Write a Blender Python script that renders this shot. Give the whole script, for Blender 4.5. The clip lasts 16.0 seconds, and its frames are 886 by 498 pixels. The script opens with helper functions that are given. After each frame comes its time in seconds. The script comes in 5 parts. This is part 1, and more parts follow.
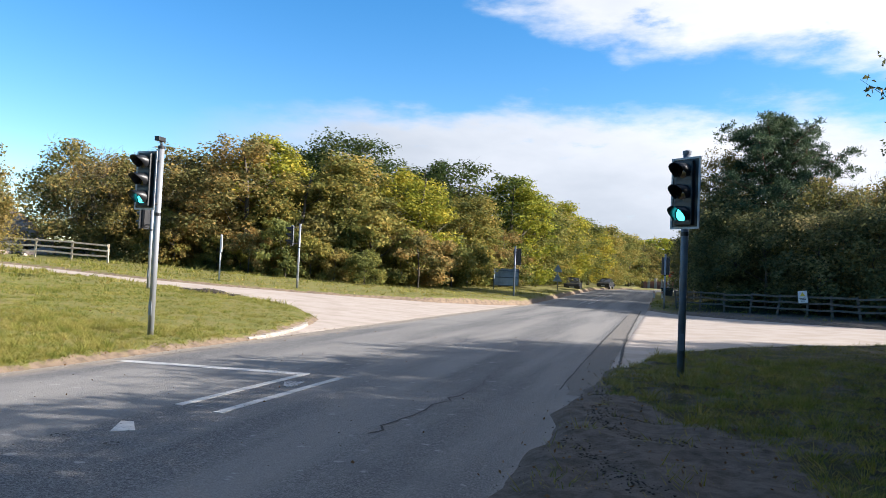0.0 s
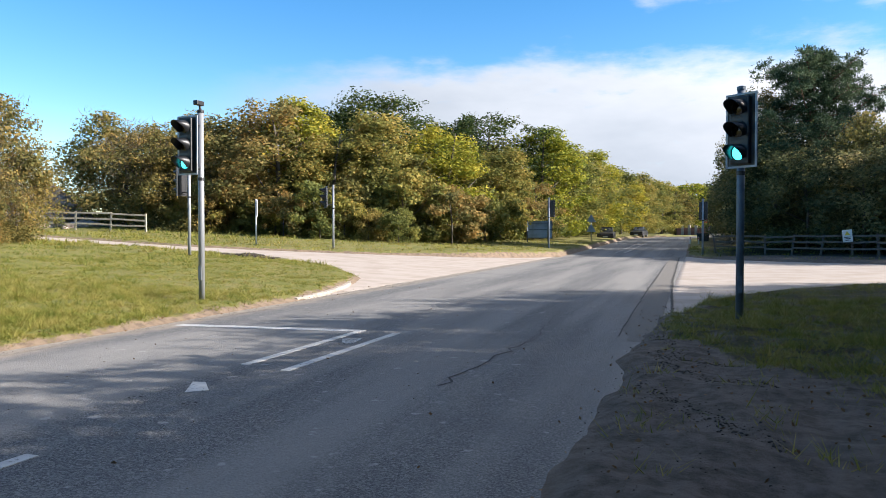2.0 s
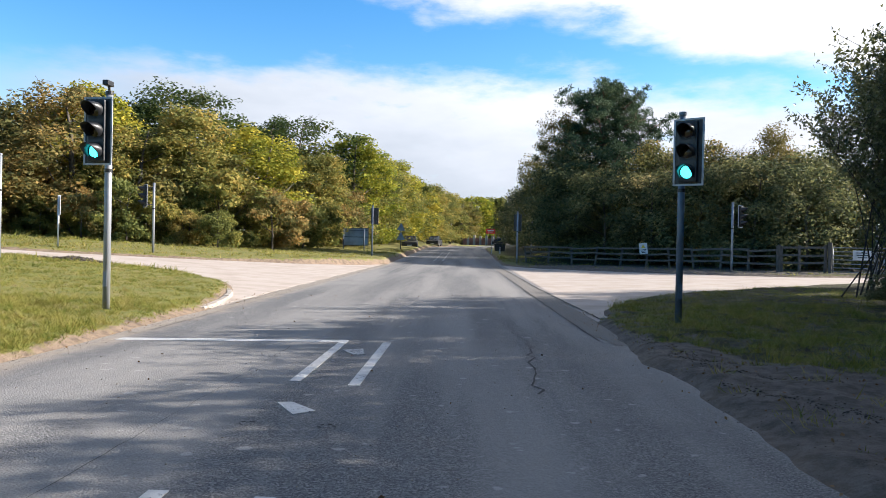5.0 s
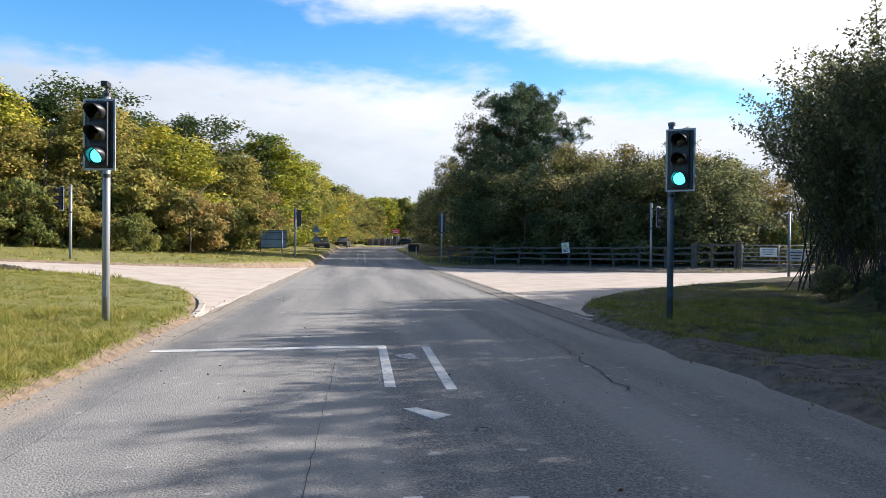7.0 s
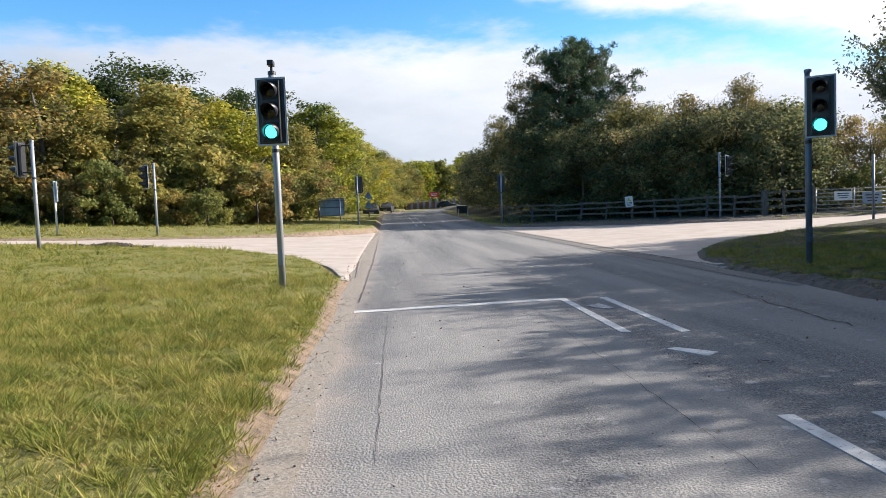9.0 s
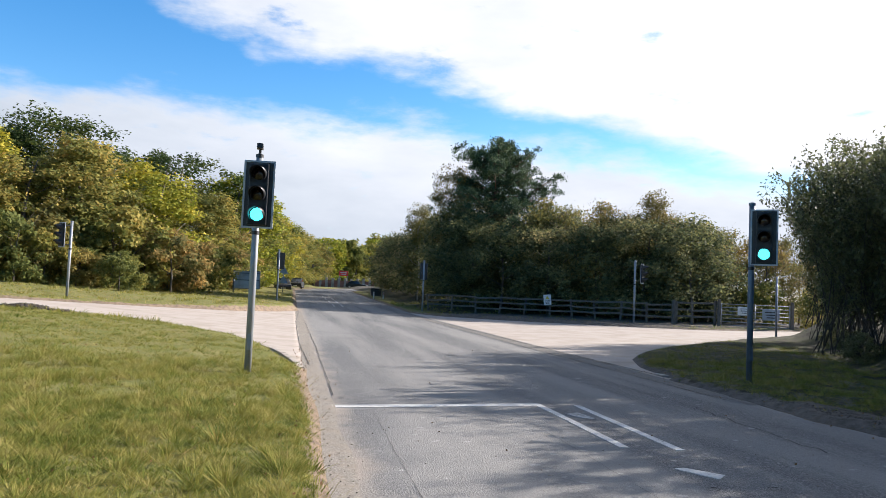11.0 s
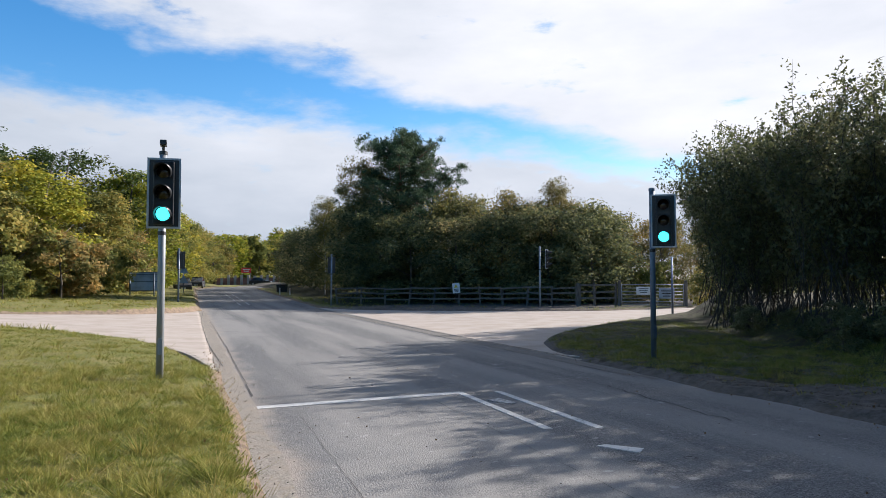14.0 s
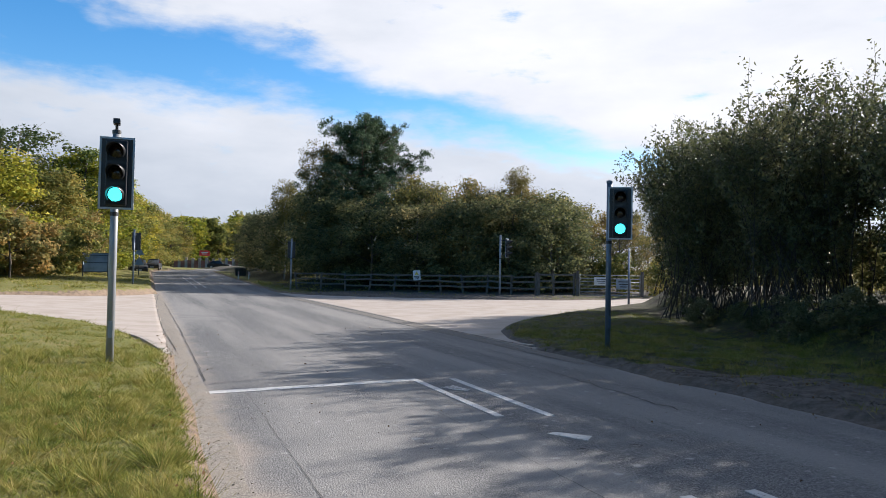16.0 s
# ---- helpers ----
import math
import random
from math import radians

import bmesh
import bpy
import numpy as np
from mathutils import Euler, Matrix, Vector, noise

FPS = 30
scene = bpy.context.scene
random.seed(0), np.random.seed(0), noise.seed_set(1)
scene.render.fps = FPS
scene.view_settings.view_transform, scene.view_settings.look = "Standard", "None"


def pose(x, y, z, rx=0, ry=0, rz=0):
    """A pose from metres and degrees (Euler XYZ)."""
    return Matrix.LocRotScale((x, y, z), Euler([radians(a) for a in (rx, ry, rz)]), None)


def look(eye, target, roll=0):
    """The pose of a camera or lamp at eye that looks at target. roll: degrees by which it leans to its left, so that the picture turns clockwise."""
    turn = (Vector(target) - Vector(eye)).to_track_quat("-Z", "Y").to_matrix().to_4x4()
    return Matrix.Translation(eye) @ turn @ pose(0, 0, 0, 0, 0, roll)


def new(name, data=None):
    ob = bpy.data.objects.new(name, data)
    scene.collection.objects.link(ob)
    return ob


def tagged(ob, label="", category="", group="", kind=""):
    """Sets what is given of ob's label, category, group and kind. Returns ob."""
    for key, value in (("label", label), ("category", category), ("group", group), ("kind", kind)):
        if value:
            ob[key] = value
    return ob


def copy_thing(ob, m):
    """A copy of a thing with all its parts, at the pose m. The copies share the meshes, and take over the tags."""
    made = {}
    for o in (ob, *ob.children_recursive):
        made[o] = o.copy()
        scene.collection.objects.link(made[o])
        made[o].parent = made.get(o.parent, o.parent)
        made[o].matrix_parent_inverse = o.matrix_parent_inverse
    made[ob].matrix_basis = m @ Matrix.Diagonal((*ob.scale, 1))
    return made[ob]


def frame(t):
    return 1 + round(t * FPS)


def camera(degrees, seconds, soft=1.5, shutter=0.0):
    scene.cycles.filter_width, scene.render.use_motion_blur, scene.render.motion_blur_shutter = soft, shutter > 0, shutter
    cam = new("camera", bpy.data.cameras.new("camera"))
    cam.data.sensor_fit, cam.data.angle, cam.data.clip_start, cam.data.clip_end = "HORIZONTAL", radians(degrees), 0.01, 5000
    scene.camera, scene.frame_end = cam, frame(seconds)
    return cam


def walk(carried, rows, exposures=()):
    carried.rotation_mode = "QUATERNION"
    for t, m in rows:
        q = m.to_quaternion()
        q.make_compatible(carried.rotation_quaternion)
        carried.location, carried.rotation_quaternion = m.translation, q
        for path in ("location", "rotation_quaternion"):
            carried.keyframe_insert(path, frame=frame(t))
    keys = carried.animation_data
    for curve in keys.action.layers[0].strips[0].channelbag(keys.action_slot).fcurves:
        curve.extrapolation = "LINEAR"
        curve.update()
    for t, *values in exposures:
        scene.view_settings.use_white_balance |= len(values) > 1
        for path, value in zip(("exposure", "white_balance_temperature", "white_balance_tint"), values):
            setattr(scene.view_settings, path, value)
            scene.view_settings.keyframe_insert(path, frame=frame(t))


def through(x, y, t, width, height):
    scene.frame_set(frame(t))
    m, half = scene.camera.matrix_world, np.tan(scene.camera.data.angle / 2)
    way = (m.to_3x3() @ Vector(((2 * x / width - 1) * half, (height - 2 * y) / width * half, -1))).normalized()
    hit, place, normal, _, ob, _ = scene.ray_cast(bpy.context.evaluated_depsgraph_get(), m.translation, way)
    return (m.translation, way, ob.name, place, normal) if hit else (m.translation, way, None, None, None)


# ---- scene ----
cam = camera(63.57, 16.0, soft=0.6)
ROWS = [
    (0, (4.574, 0.555, 1.495), (3.981, 2.464, 1.574), 2.5),
    (0.5, (4.595, 0.543, 1.510), (4.016, 2.454, 1.647), 2.7),
    (1, (4.547, 0.521, 1.488), (3.803, 2.376, 1.545), 1.9),
    (1.5, (4.449, 0.517, 1.473), (3.762, 2.394, 1.444), -0.5),
    (2, (4.229, 0.582, 1.425), (3.562, 2.468, 1.381), -0.0),
    (2.5, (3.866, 0.549, 1.417), (3.309, 2.470, 1.394), 2.2),
    (3, (3.385, 0.430, 1.377), (3.087, 2.407, 1.334), -0.9),
    (3.5, (2.846, 0.329, 1.363), (2.603, 2.313, 1.438), 0.7),
    (4, (2.301, 0.316, 1.360), (2.081, 2.305, 1.377), -0.4),
    (4.5, (1.781, 0.378, 1.357), (1.553, 2.365, 1.343), 1.8),
    (5, (1.288, 0.240, 1.376), (1.225, 2.238, 1.359), 1.2),
    (7.5, (-1.162, 0.023, 1.423), (-0.930, 2.009, 1.410), 0.6),
    (8, (-1.727, -0.047, 1.410), (-1.684, 1.948, 1.291), -0.9),
    (10.5, (-3.839, -0.509, 1.486), (-3.403, 1.442, 1.420), -1.7),
    (11, (-4.004, -0.269, 1.661), (-3.594, 1.684, 1.773), 2.5),
    (11.5, (-4.086, -0.270, 1.662), (-3.603, 1.668, 1.766), 3.0),
    (12, (-4.171, -0.257, 1.693), (-3.484, 1.617, 1.817), 2.3),
    (12.5, (-4.196, -0.244, 1.675), (-3.475, 1.621, 1.744), 2.0),
    (13, (-4.186, -0.268, 1.675), (-3.470, 1.599, 1.725), 1.7),
    (13.5, (-4.186, -0.263, 1.682), (-3.479, 1.606, 1.751), 0.9),
    (14, (-4.197, -0.260, 1.683), (-3.530, 1.624, 1.775), -0.0),
    (14.5, (-4.199, -0.254, 1.684), (-3.522, 1.626, 1.757), 1.2),
    (15, (-4.194, -0.238, 1.682), (-3.534, 1.649, 1.749), 0.9),
    (15.5, (-4.178, -0.233, 1.685), (-3.562, 1.668, 1.748), 1.8),
    (16, (-4.143, -0.303, 1.693), (-3.377, 1.544, 1.750), 1.1),

]
EXPOSURES = [(0.0, 1.58, 6330, 14), (5.0, 1.62, 6330, 14), (8.0, 1.55, 6330, 14), (11.1, 1.48, 6280, 14), (11.5, 1.06, 6080, 14), (12.0, 1.08, 6100, 14), (13.0, 1.10, 6150, 14), (14.0, 1.24, 6170, 14), (14.5, 1.24, 6180, 14), (16, 1.26, 6200, 14)]
walk(cam, [(t, look(eye, aim, roll)) for t, eye, aim, roll in ROWS], EXPOSURES)

# ---------------------------------------------------------------- light
SUN_BEARING, SUN_HEIGHT = 80.0, 27.0          # degrees to the right of the road, degrees above the horizon


def make_world():
    world = bpy.data.worlds.new("sky")
    scene.world = world
    world.use_nodes = True
    nt = world.node_tree
    nt.nodes.clear()
    N, L = nt.nodes.new, nt.links.new

    def math_node(op, a, b=None, clamp=False):
        n = N("ShaderNodeMath")
        n.operation, n.use_clamp = op, clamp
        for i, v in enumerate((a, b)):
            if v is None:
                continue
            if isinstance(v, (int, float)):
                n.inputs[i].default_value = v
            else:
                L(v, n.inputs[i])
        return n.outputs[0]

    def ramp(value, lo, hi):
        n = N("ShaderNodeMapRange")
        n.interpolation_type = "SMOOTHSTEP"
        n.inputs["From Min"].default_value, n.inputs["From Max"].default_value = lo, hi
        L(value, n.inputs["Value"])
        return n.outputs["Result"]

    def noise_node(vec, scale, detail, rough=0.55):
        n = N("ShaderNodeTexNoise")
        n.inputs["Scale"].default_value, n.inputs["Detail"].default_value, n.inputs["Roughness"].default_value = scale, detail, rough
        L(vec, n.inputs["Vector"])
        return n.outputs["Fac"]

    sky = N("ShaderNodeTexSky")
    sky.sky_type, sky.sun_disc = "NISHITA", False
    sky.sun_elevation, sky.sun_rotation = radians(SUN_HEIGHT), radians(SUN_BEARING)
    sky.air_density, sky.dust_density, sky.ozone_density = 1.0, 0.2, 1.6
    vivid = N("ShaderNodeHueSaturation")
    vivid.inputs["Saturation"].default_value = 1.42
    L(sky.outputs[0], vivid.inputs["Color"])

    co = N("ShaderNodeTexCoord").outputs["Generated"]
    xyz = N("ShaderNodeSeparateXYZ")
    L(co, xyz.inputs[0])
    x, y, z = xyz.outputs
    az = math_node("MULTIPLY", math_node("ARCTAN2", x, y), 57.2958)
    el = math_node("MULTIPLY", math_node("ARCSINE", z), 57.2958)
    # cloud shapes, drawn out sideways
    place = N("ShaderNodeCombineXYZ")
    L(math_node("MULTIPLY", az, 0.030), place.inputs[0])
    L(math_node("MULTIPLY", el, 0.085), place.inputs[1])
    big = noise_node(place.outputs[0], 1.6, 7.0)
    fine = noise_node(place.outputs[0], 5.0, 6.0, 0.6)
    wob = math_node("ADD", math_node("MULTIPLY", math_node("SUBTRACT", big, 0.5), 9.0), math_node("MULTIPLY", math_node("SUBTRACT", fine, 0.5), 5.0))
    e = math_node("ADD", el, wob)
    # the high bank opens to blue on the left; its lower edge sinks to the right
    left = math_node("MAXIMUM", math_node("MULTIPLY", math_node("ADD", az, 4.0), -0.42), 0.0)
    right = math_node("MAXIMUM", math_node("SUBTRACT", az, 4.0), 0.0)
    upper_edge = math_node("SUBTRACT", math_node("ADD", left, 17.0), math_node("MULTIPLY", right, 0.27))
    upper = ramp(math_node("SUBTRACT", e, upper_edge), -0.6, 2.6)
    lower_edge = math_node("SUBTRACT", math_node("SUBTRACT", 13.6, math_node("MULTIPLY", right, 0.16)), math_node("MULTIPLY", left, 0.12))
    lower = math_node("MULTIPLY", ramp(math_node("SUBTRACT", lower_edge, e), -0.8, 2.2), ramp(math_node("ADD", az, math_node("MULTIPLY", wob, 1.2)), -42.0, -22.0))
    lower = math_node("MULTIPLY", lower, ramp(math_node("ADD", el, math_node("MULTIPLY", wob, 0.5)), -4.0, 3.0))
    cloud = math_node("MAXIMUM", upper, lower)
    cloud = math_node("MULTIPLY", cloud, ramp(fine, 0.16, 0.42))
    # clear again behind the camera
    cloud = math_node("MULTIPLY", cloud, ramp(math_node("ABSOLUTE", math_node("SUBTRACT", az, 25.0)), 85.0, 55.0))

    # cloud brightness: whiter near the sun, greyer low down
    glow = ramp(az, -50.0, 45.0)
    base = math_node("ADD", math_node("MULTIPLY", glow, 0.15), math_node("MULTIPLY", ramp(el, 2.0, 15.0), 0.10))
    bright = math_node("ADD", math_node("ADD", base, 0.30), math_node("MULTIPLY", math_node("SUBTRACT", big, 0.5), 0.30))
    tone = N("ShaderNodeMixRGB")
    L(ramp(bright, 0.3, 0.62), tone.inputs[0])
    tone.inputs[1].default_value, tone.inputs[2].default_value = (0.80, 0.90, 1.0, 1), (1.0, 1.0, 1.0, 1)
    back_sky, back_cloud, mix, out = N("ShaderNodeBackground"), N("ShaderNodeBackground"), N("ShaderNodeMixShader"), N("ShaderNodeOutputWorld")
    L(vivid.outputs[0], back_sky.inputs["Color"])
    back_sky.inputs["Strength"].default_value = 0.078
    L(tone.outputs[0], back_cloud.inputs["Color"])
    L(math_node("MULTIPLY", bright, 0.75), back_cloud.inputs["Strength"])
    L(cloud, mix.inputs[0]), L(back_sky.outputs[0], mix.inputs[1]), L(back_cloud.outputs[0], mix.inputs[2])
    L(mix.outputs[0], out.inputs["Surface"])


make_world()
lamp = bpy.data.lights.new("sun", "SUN")
lamp.energy, lamp.angle, lamp.color = 5.0, radians(0.53), (1.0, 0.93, 0.82)
sun = new("sun", lamp)
sb, sh = radians(SUN_BEARING), radians(SUN_HEIGHT)
sun.matrix_world = look((60 * math.sin(sb) * math.cos(sh), 60 * math.cos(sb) * math.cos(sh), 60 * math.sin(sh)), (0, 0, 0))

# ---------------------------------------------------------------- materials


class Mat:
    """A small wrapper to write node materials briefly."""

    def __init__(self, name):
        self.m = bpy.data.materials.new(name)
        self.m.use_nodes = True
        self.t = self.m.node_tree
        self.p = self.t.nodes["Principled BSDF"]
        self.out = self.t.nodes["Material Output"]

    def node(self, kind, **given):
        n = self.t.nodes.new(kind)
        for k, v in given.items():
            n.inputs[k.replace("_", " ")].default_value = v
        return n

    def link(self, a, b):
        self.t.links.new(a, b)

    def where(self):
        return self.node("ShaderNodeNewGeometry").outputs["Position"]

    def local(self):
        return self.node("ShaderNodeTexCoord").outputs["Object"]

    def noise(self, scale, detail=4.0, rough=0.55, vec=None, stretch=None):
        v = vec or self.where()
        if stretch:
            s = self.node("ShaderNodeMapping")
            s.inputs["Scale"].default_value = stretch
            self.link(v, s.inputs["Vector"])
            v = s.outputs[0]
        n = self.node("ShaderNodeTexNoise", Scale=scale, Detail=detail, Roughness=rough)
        self.link(v, n.inputs["Vector"])
        return n.outputs["Fac"]

    def ramp(self, value, lo, hi, a=0.0, b=1.0):
        n = self.node("ShaderNodeMapRange")
        n.interpolation_type = "SMOOTHSTEP"
        for k, v in (("From Min", lo), ("From Max", hi), ("To Min", a), ("To Max", b)):
            n.inputs[k].default_value = v
        self.link(value, n.inputs["Value"])
        return n.outputs["Result"]

    def mix(self, fac, a, b, mode="MIX"):
        n = self.t.nodes.new("ShaderNodeMixRGB")
        n.blend_type = mode
        for i, v in enumerate((fac, a, b)):
            if isinstance(v, (int, float)):
                n.inputs[i].default_value = v
            elif isinstance(v, tuple):
                n.inputs[i].default_value = (*v, 1)
            else:
                self.link(v, n.inputs[i])
        return n.outputs[0]

    def mul(self, a, b):
        n = self.t.nodes.new("ShaderNodeMath")
        n.operation = "MULTIPLY"
        for i, v in enumerate((a, b)):
            if isinstance(v, (int, float)):
                n.inputs[i].default_value = v
            else:
                self.link(v, n.inputs[i])
        return n.outputs[0]

    def colour(self, c):
        if isinstance(c, tuple):
            self.p.inputs["Base Color"].default_value = (*c, 1)
        else:
            self.link(c, self.p.inputs["Base Color"])

    def set(self, rough=0.6, metal=0.0, spec=0.5):
        self.p.inputs["Roughness"].default_value, self.p.inputs["Metallic"].default_value = rough, metal
        self.p.inputs["Specular IOR Level"].default_value = spec

    def bump(self, height, strength=0.5, distance=0.01):
        n = self.node("ShaderNodeBump", Strength=strength, Distance=distance)
        self.link(height, n.inputs["Height"])
        self.link(n.outputs[0], self.p.inputs["Normal"])


def plain(name, c, rough=0.5, metal=0.0, vary=0.12, scale=6.0, bump=0.15):
    """A painted, moulded or metal surface with slight grime and grain."""
    m = Mat(name)
    dark = tuple(v * (1 - 2.2 * vary) for v in c)
    m.colour(m.mix(m.ramp(m.noise(scale, 5, vec=m.local()), 0.35, 0.75), c, dark))
    m.set(rough, metal)
    m.bump(m.noise(scale * 25, 2, vec=m.local()), bump, 0.002)
    return m.m


def asphalt_material():
    m = Mat("worn_asphalt")
    pos = m.where()
    grain = m.noise(56, 3, 0.85, pos)
    chips = m.node("ShaderNodeTexVoronoi", Scale=58.0)
    m.link(pos, chips.inputs["Vector"])
    c = m.mix(m.ramp(grain, 0.43, 0.58), (0.026, 0.027, 0.030), (0.180, 0.176, 0.170))
    c = m.mix(m.ramp(chips.outputs["Distance"], 0.08, 0.30, 0.75, 0.0), c, (0.225, 0.218, 0.208))
    c = m.mix(m.ramp(m.noise(17, 4, 0.7, pos), 0.40, 0.62, 0.0, 0.55), c, (0.070, 0.071, 0.075))
    # wheel tracks and weathering along the road
    along = m.noise(0.9, 4, 0.5, pos, (1.0, 0.07, 1.0))
    c = m.mix(m.ramp(along, 0.36, 0.62, 0.0, 0.7), c, (0.205, 0.196, 0.182))
    blot = m.noise(0.55, 5, 0.6, pos)
    c = m.mix(m.ramp(blot, 0.52, 0.74, 0.0, 0.5), c, (0.079, 0.079, 0.083))
    # pale spots painted in for sunflecks between the tree shadows
    spots = m.noise(6.5, 2, 0.45, pos, (0.8, 1.0, 1.0))
    c = m.mix(m.ramp(spots, 0.67, 0.73, 0.0, 0.6), c, (0.297, 0.290, 0.277))
    # dust drifted to the sunny edge
    sx = m.node("ShaderNodeSeparateXYZ")
    m.link(pos, sx.inputs[0])
    edge = m.t.nodes.new("ShaderNodeMath")
    edge.operation = "MULTIPLY"
    edge.inputs[1].default_value = -1.0
    m.link(sx.outputs[0], edge.inputs[0])
    wav = m.t.nodes.new("ShaderNodeMath")
    wav.operation = "ADD"
    m.link(edge.outputs[0], wav.inputs[0])
    m.link(m.mul(m.noise(1.3, 5, 0.6, pos), 0.9), wav.inputs[1])
    c = m.mix(m.ramp(wav.outputs[0], 3.45, 4.0, 0.0, 0.75), c, (0.264, 0.221, 0.178))
    m.colour(c)
    m.set(0.82, 0, 0.35)
    both = m.t.nodes.new("ShaderNodeMath")
    both.operation = "SUBTRACT"
    m.link(grain, both.inputs[0]), m.link(chips.outputs["Distance"], both.inputs[1])
    m.bump(both.outputs[0], 0.8, 0.006)
    return m.m


def gritty(name, a, b, c2):
    """Fine grit, dust and dark worn spots over an old concrete or mud edge."""
    m = Mat(name)
    pos = m.where()
    c = m.mix(m.ramp(m.noise(70, 3, 0.8, pos), 0.40, 0.62), a, b)
    c = m.mix(m.ramp(m.noise(3.2, 5, 0.65, pos), 0.40, 0.66, 0.0, 0.75), c, c2)
    c = m.mix(m.ramp(m.noise(14, 4, 0.7, pos), 0.56, 0.70, 0.0, 0.5), c, a)
    m.colour(c)
    m.set(0.9, 0, 0.25)
    m.bump(m.noise(60, 4, 0.7, pos), 0.6, 0.006)
    return m.m


def concrete_material():
    m = Mat("pale_concrete_paving")
    pos = m.where()
    c = m.mix(m.ramp(m.noise(1.1, 6, 0.6, pos), 0.35, 0.7), (0.330, 0.287, 0.251), (0.271, 0.228, 0.191))
    c = m.mix(m.ramp(m.noise(0.7, 5, 0.6, pos, (0.25, 1.2, 1.0)), 0.52, 0.72, 0.0, 0.6), c, (0.218, 0.172, 0.135))
    c = m.mix(m.ramp(m.noise(26, 3, 0.6, pos), 0.62, 0.8, 0.0, 0.35), c, (0.198, 0.158, 0.125))
    m.colour(c)
    m.set(0.9, 0, 0.3)
    m.bump(m.noise(40, 4, 0.6, pos), 0.5, 0.006)
    return m.m


def ground_material():
    m = Mat("grassy_soil")
    pos = m.where()
    bare = m.node("ShaderNodeAttribute")
    bare.attribute_name = "bare"
    turf = m.mix(m.ramp(m.noise(1.2, 6, 0.6, pos), 0.35, 0.7), (0.132, 0.132, 0.033), (0.185, 0.155, 0.059))
    turf = m.mix(m.ramp(m.noise(14, 4, 0.6, pos), 0.42, 0.7), turf, (0.073, 0.079, 0.021))
    soil = m.mix(m.ramp(m.noise(5, 6, 0.65, pos), 0.35, 0.7), (0.211, 0.155, 0.109), (0.099, 0.074, 0.054))
    soil = m.mix(m.ramp(m.noise(38, 3, 0.6, pos), 0.55, 0.75, 0.0, 0.6), soil, (0.198, 0.158, 0.119))
    add = m.t.nodes.new("ShaderNodeMath")
    add.operation = "ADD"
    m.link(bare.outputs["Fac"], add.inputs[0])
    m.link(m.mul(m.ramp(m.noise(2.6, 5, 0.6, pos), 0.2, 0.8, -0.5, 0.5), 0.9), add.inputs[1])
    # shade of willows and scrub put into the colour, over naturally dark earth
    shade_tint = m.node("ShaderNodeAttribute")
    shade_tint.attribute_name = "shaded_mould"
    shade_soil = m.mix(m.ramp(m.noise(6, 6, 0.65, pos), 0.35, 0.7), (0.110, 0.095, 0.082), (0.048, 0.041, 0.034))
    shade_soil = m.mix(m.ramp(m.noise(45, 3, 0.6, pos), 0.56, 0.75, 0.0, 0.6), shade_soil, (0.115, 0.098, 0.083))
    soil = m.mix(shade_tint.outputs["Fac"], soil, shade_soil)
    turf = m.mix(shade_tint.outputs["Fac"], turf, m.mix(m.ramp(m.noise(3.0, 6, 0.65, pos), 0.4, 0.62), (0.036, 0.040, 0.012), (0.026, 0.020, 0.014)))
    m.colour(m.mix(m.ramp(add.outputs[0], 0.35, 0.62), turf, soil))
    m.set(0.95, 0, 0.2)
    m.bump(m.noise(22, 6, 0.7, pos), 0.8, 0.03)
    return m.m


def foliage(name, colours, through=0.35, rough=0.7, patch=0.5):
    """Leaves: a mix of colours from leaf to leaf, patch to patch and plant to plant."""
    m = Mat(name)
    geo = m.node("ShaderNodeNewGeometry")
    info = m.node("ShaderNodeObjectInfo")
    rampn = m.node("ShaderNodeValToRGB")
    els = rampn.color_ramp.elements
    while len(els) < len(colours):
        els.new(0.5)
    for i, col in enumerate(colours):
        els[i].position, els[i].color = i / (len(colours) - 1), (*col, 1)
    patches = m.ramp(m.noise(patch, 3, 0.5, geo.outputs["Position"]), 0.3, 0.7)
    a = m.t.nodes.new("ShaderNodeMath")
    a.operation = "MULTIPLY_ADD"
    m.link(geo.outputs["Random Per Island"], a.inputs[0])
    a.inputs[1].default_value = 0.5
    m.link(m.mul(patches, 0.5), a.inputs[2])
    m.link(a.outputs[0], rampn.inputs["Fac"])
    hs = m.node("ShaderNodeHueSaturation")
    m.link(m.ramp(info.outputs["Random"], 0, 1, 0.485, 0.515), hs.inputs["Hue"])
    m.link(m.ramp(info.outputs["Random"], 0, 1, 1.15, 0.88), hs.inputs["Value"])
    m.link(rampn.outputs["Color"], hs.inputs["Color"])
    m.colour(hs.outputs["Color"])
    m.set(rough, 0, 0.16)
    tr, mixer = m.node("ShaderNodeBsdfTranslucent"), m.node("ShaderNodeMixShader")
    m.link(hs.outputs["Color"], tr.inputs["Color"])
    mixer.inputs[0].default_value = through
    m.link(m.p.outputs[0], mixer.inputs[1]), m.link(tr.outputs[0], mixer.inputs[2])
    m.link(mixer.outputs[0], m.out.inputs["Surface"])
    return m.m


def bark_material(name, a, b):
    m = Mat(name)
    m.colour(m.mix(m.ramp(m.noise(5, 5, 0.6, m.where(), (3, 3, 0.6)), 0.35, 0.7), a, b))
    m.set(0.9)
    m.bump(m.noise(18, 4, 0.6, m.where(), (3, 3, 0.5)), 0.8, 0.02)
    return m.m


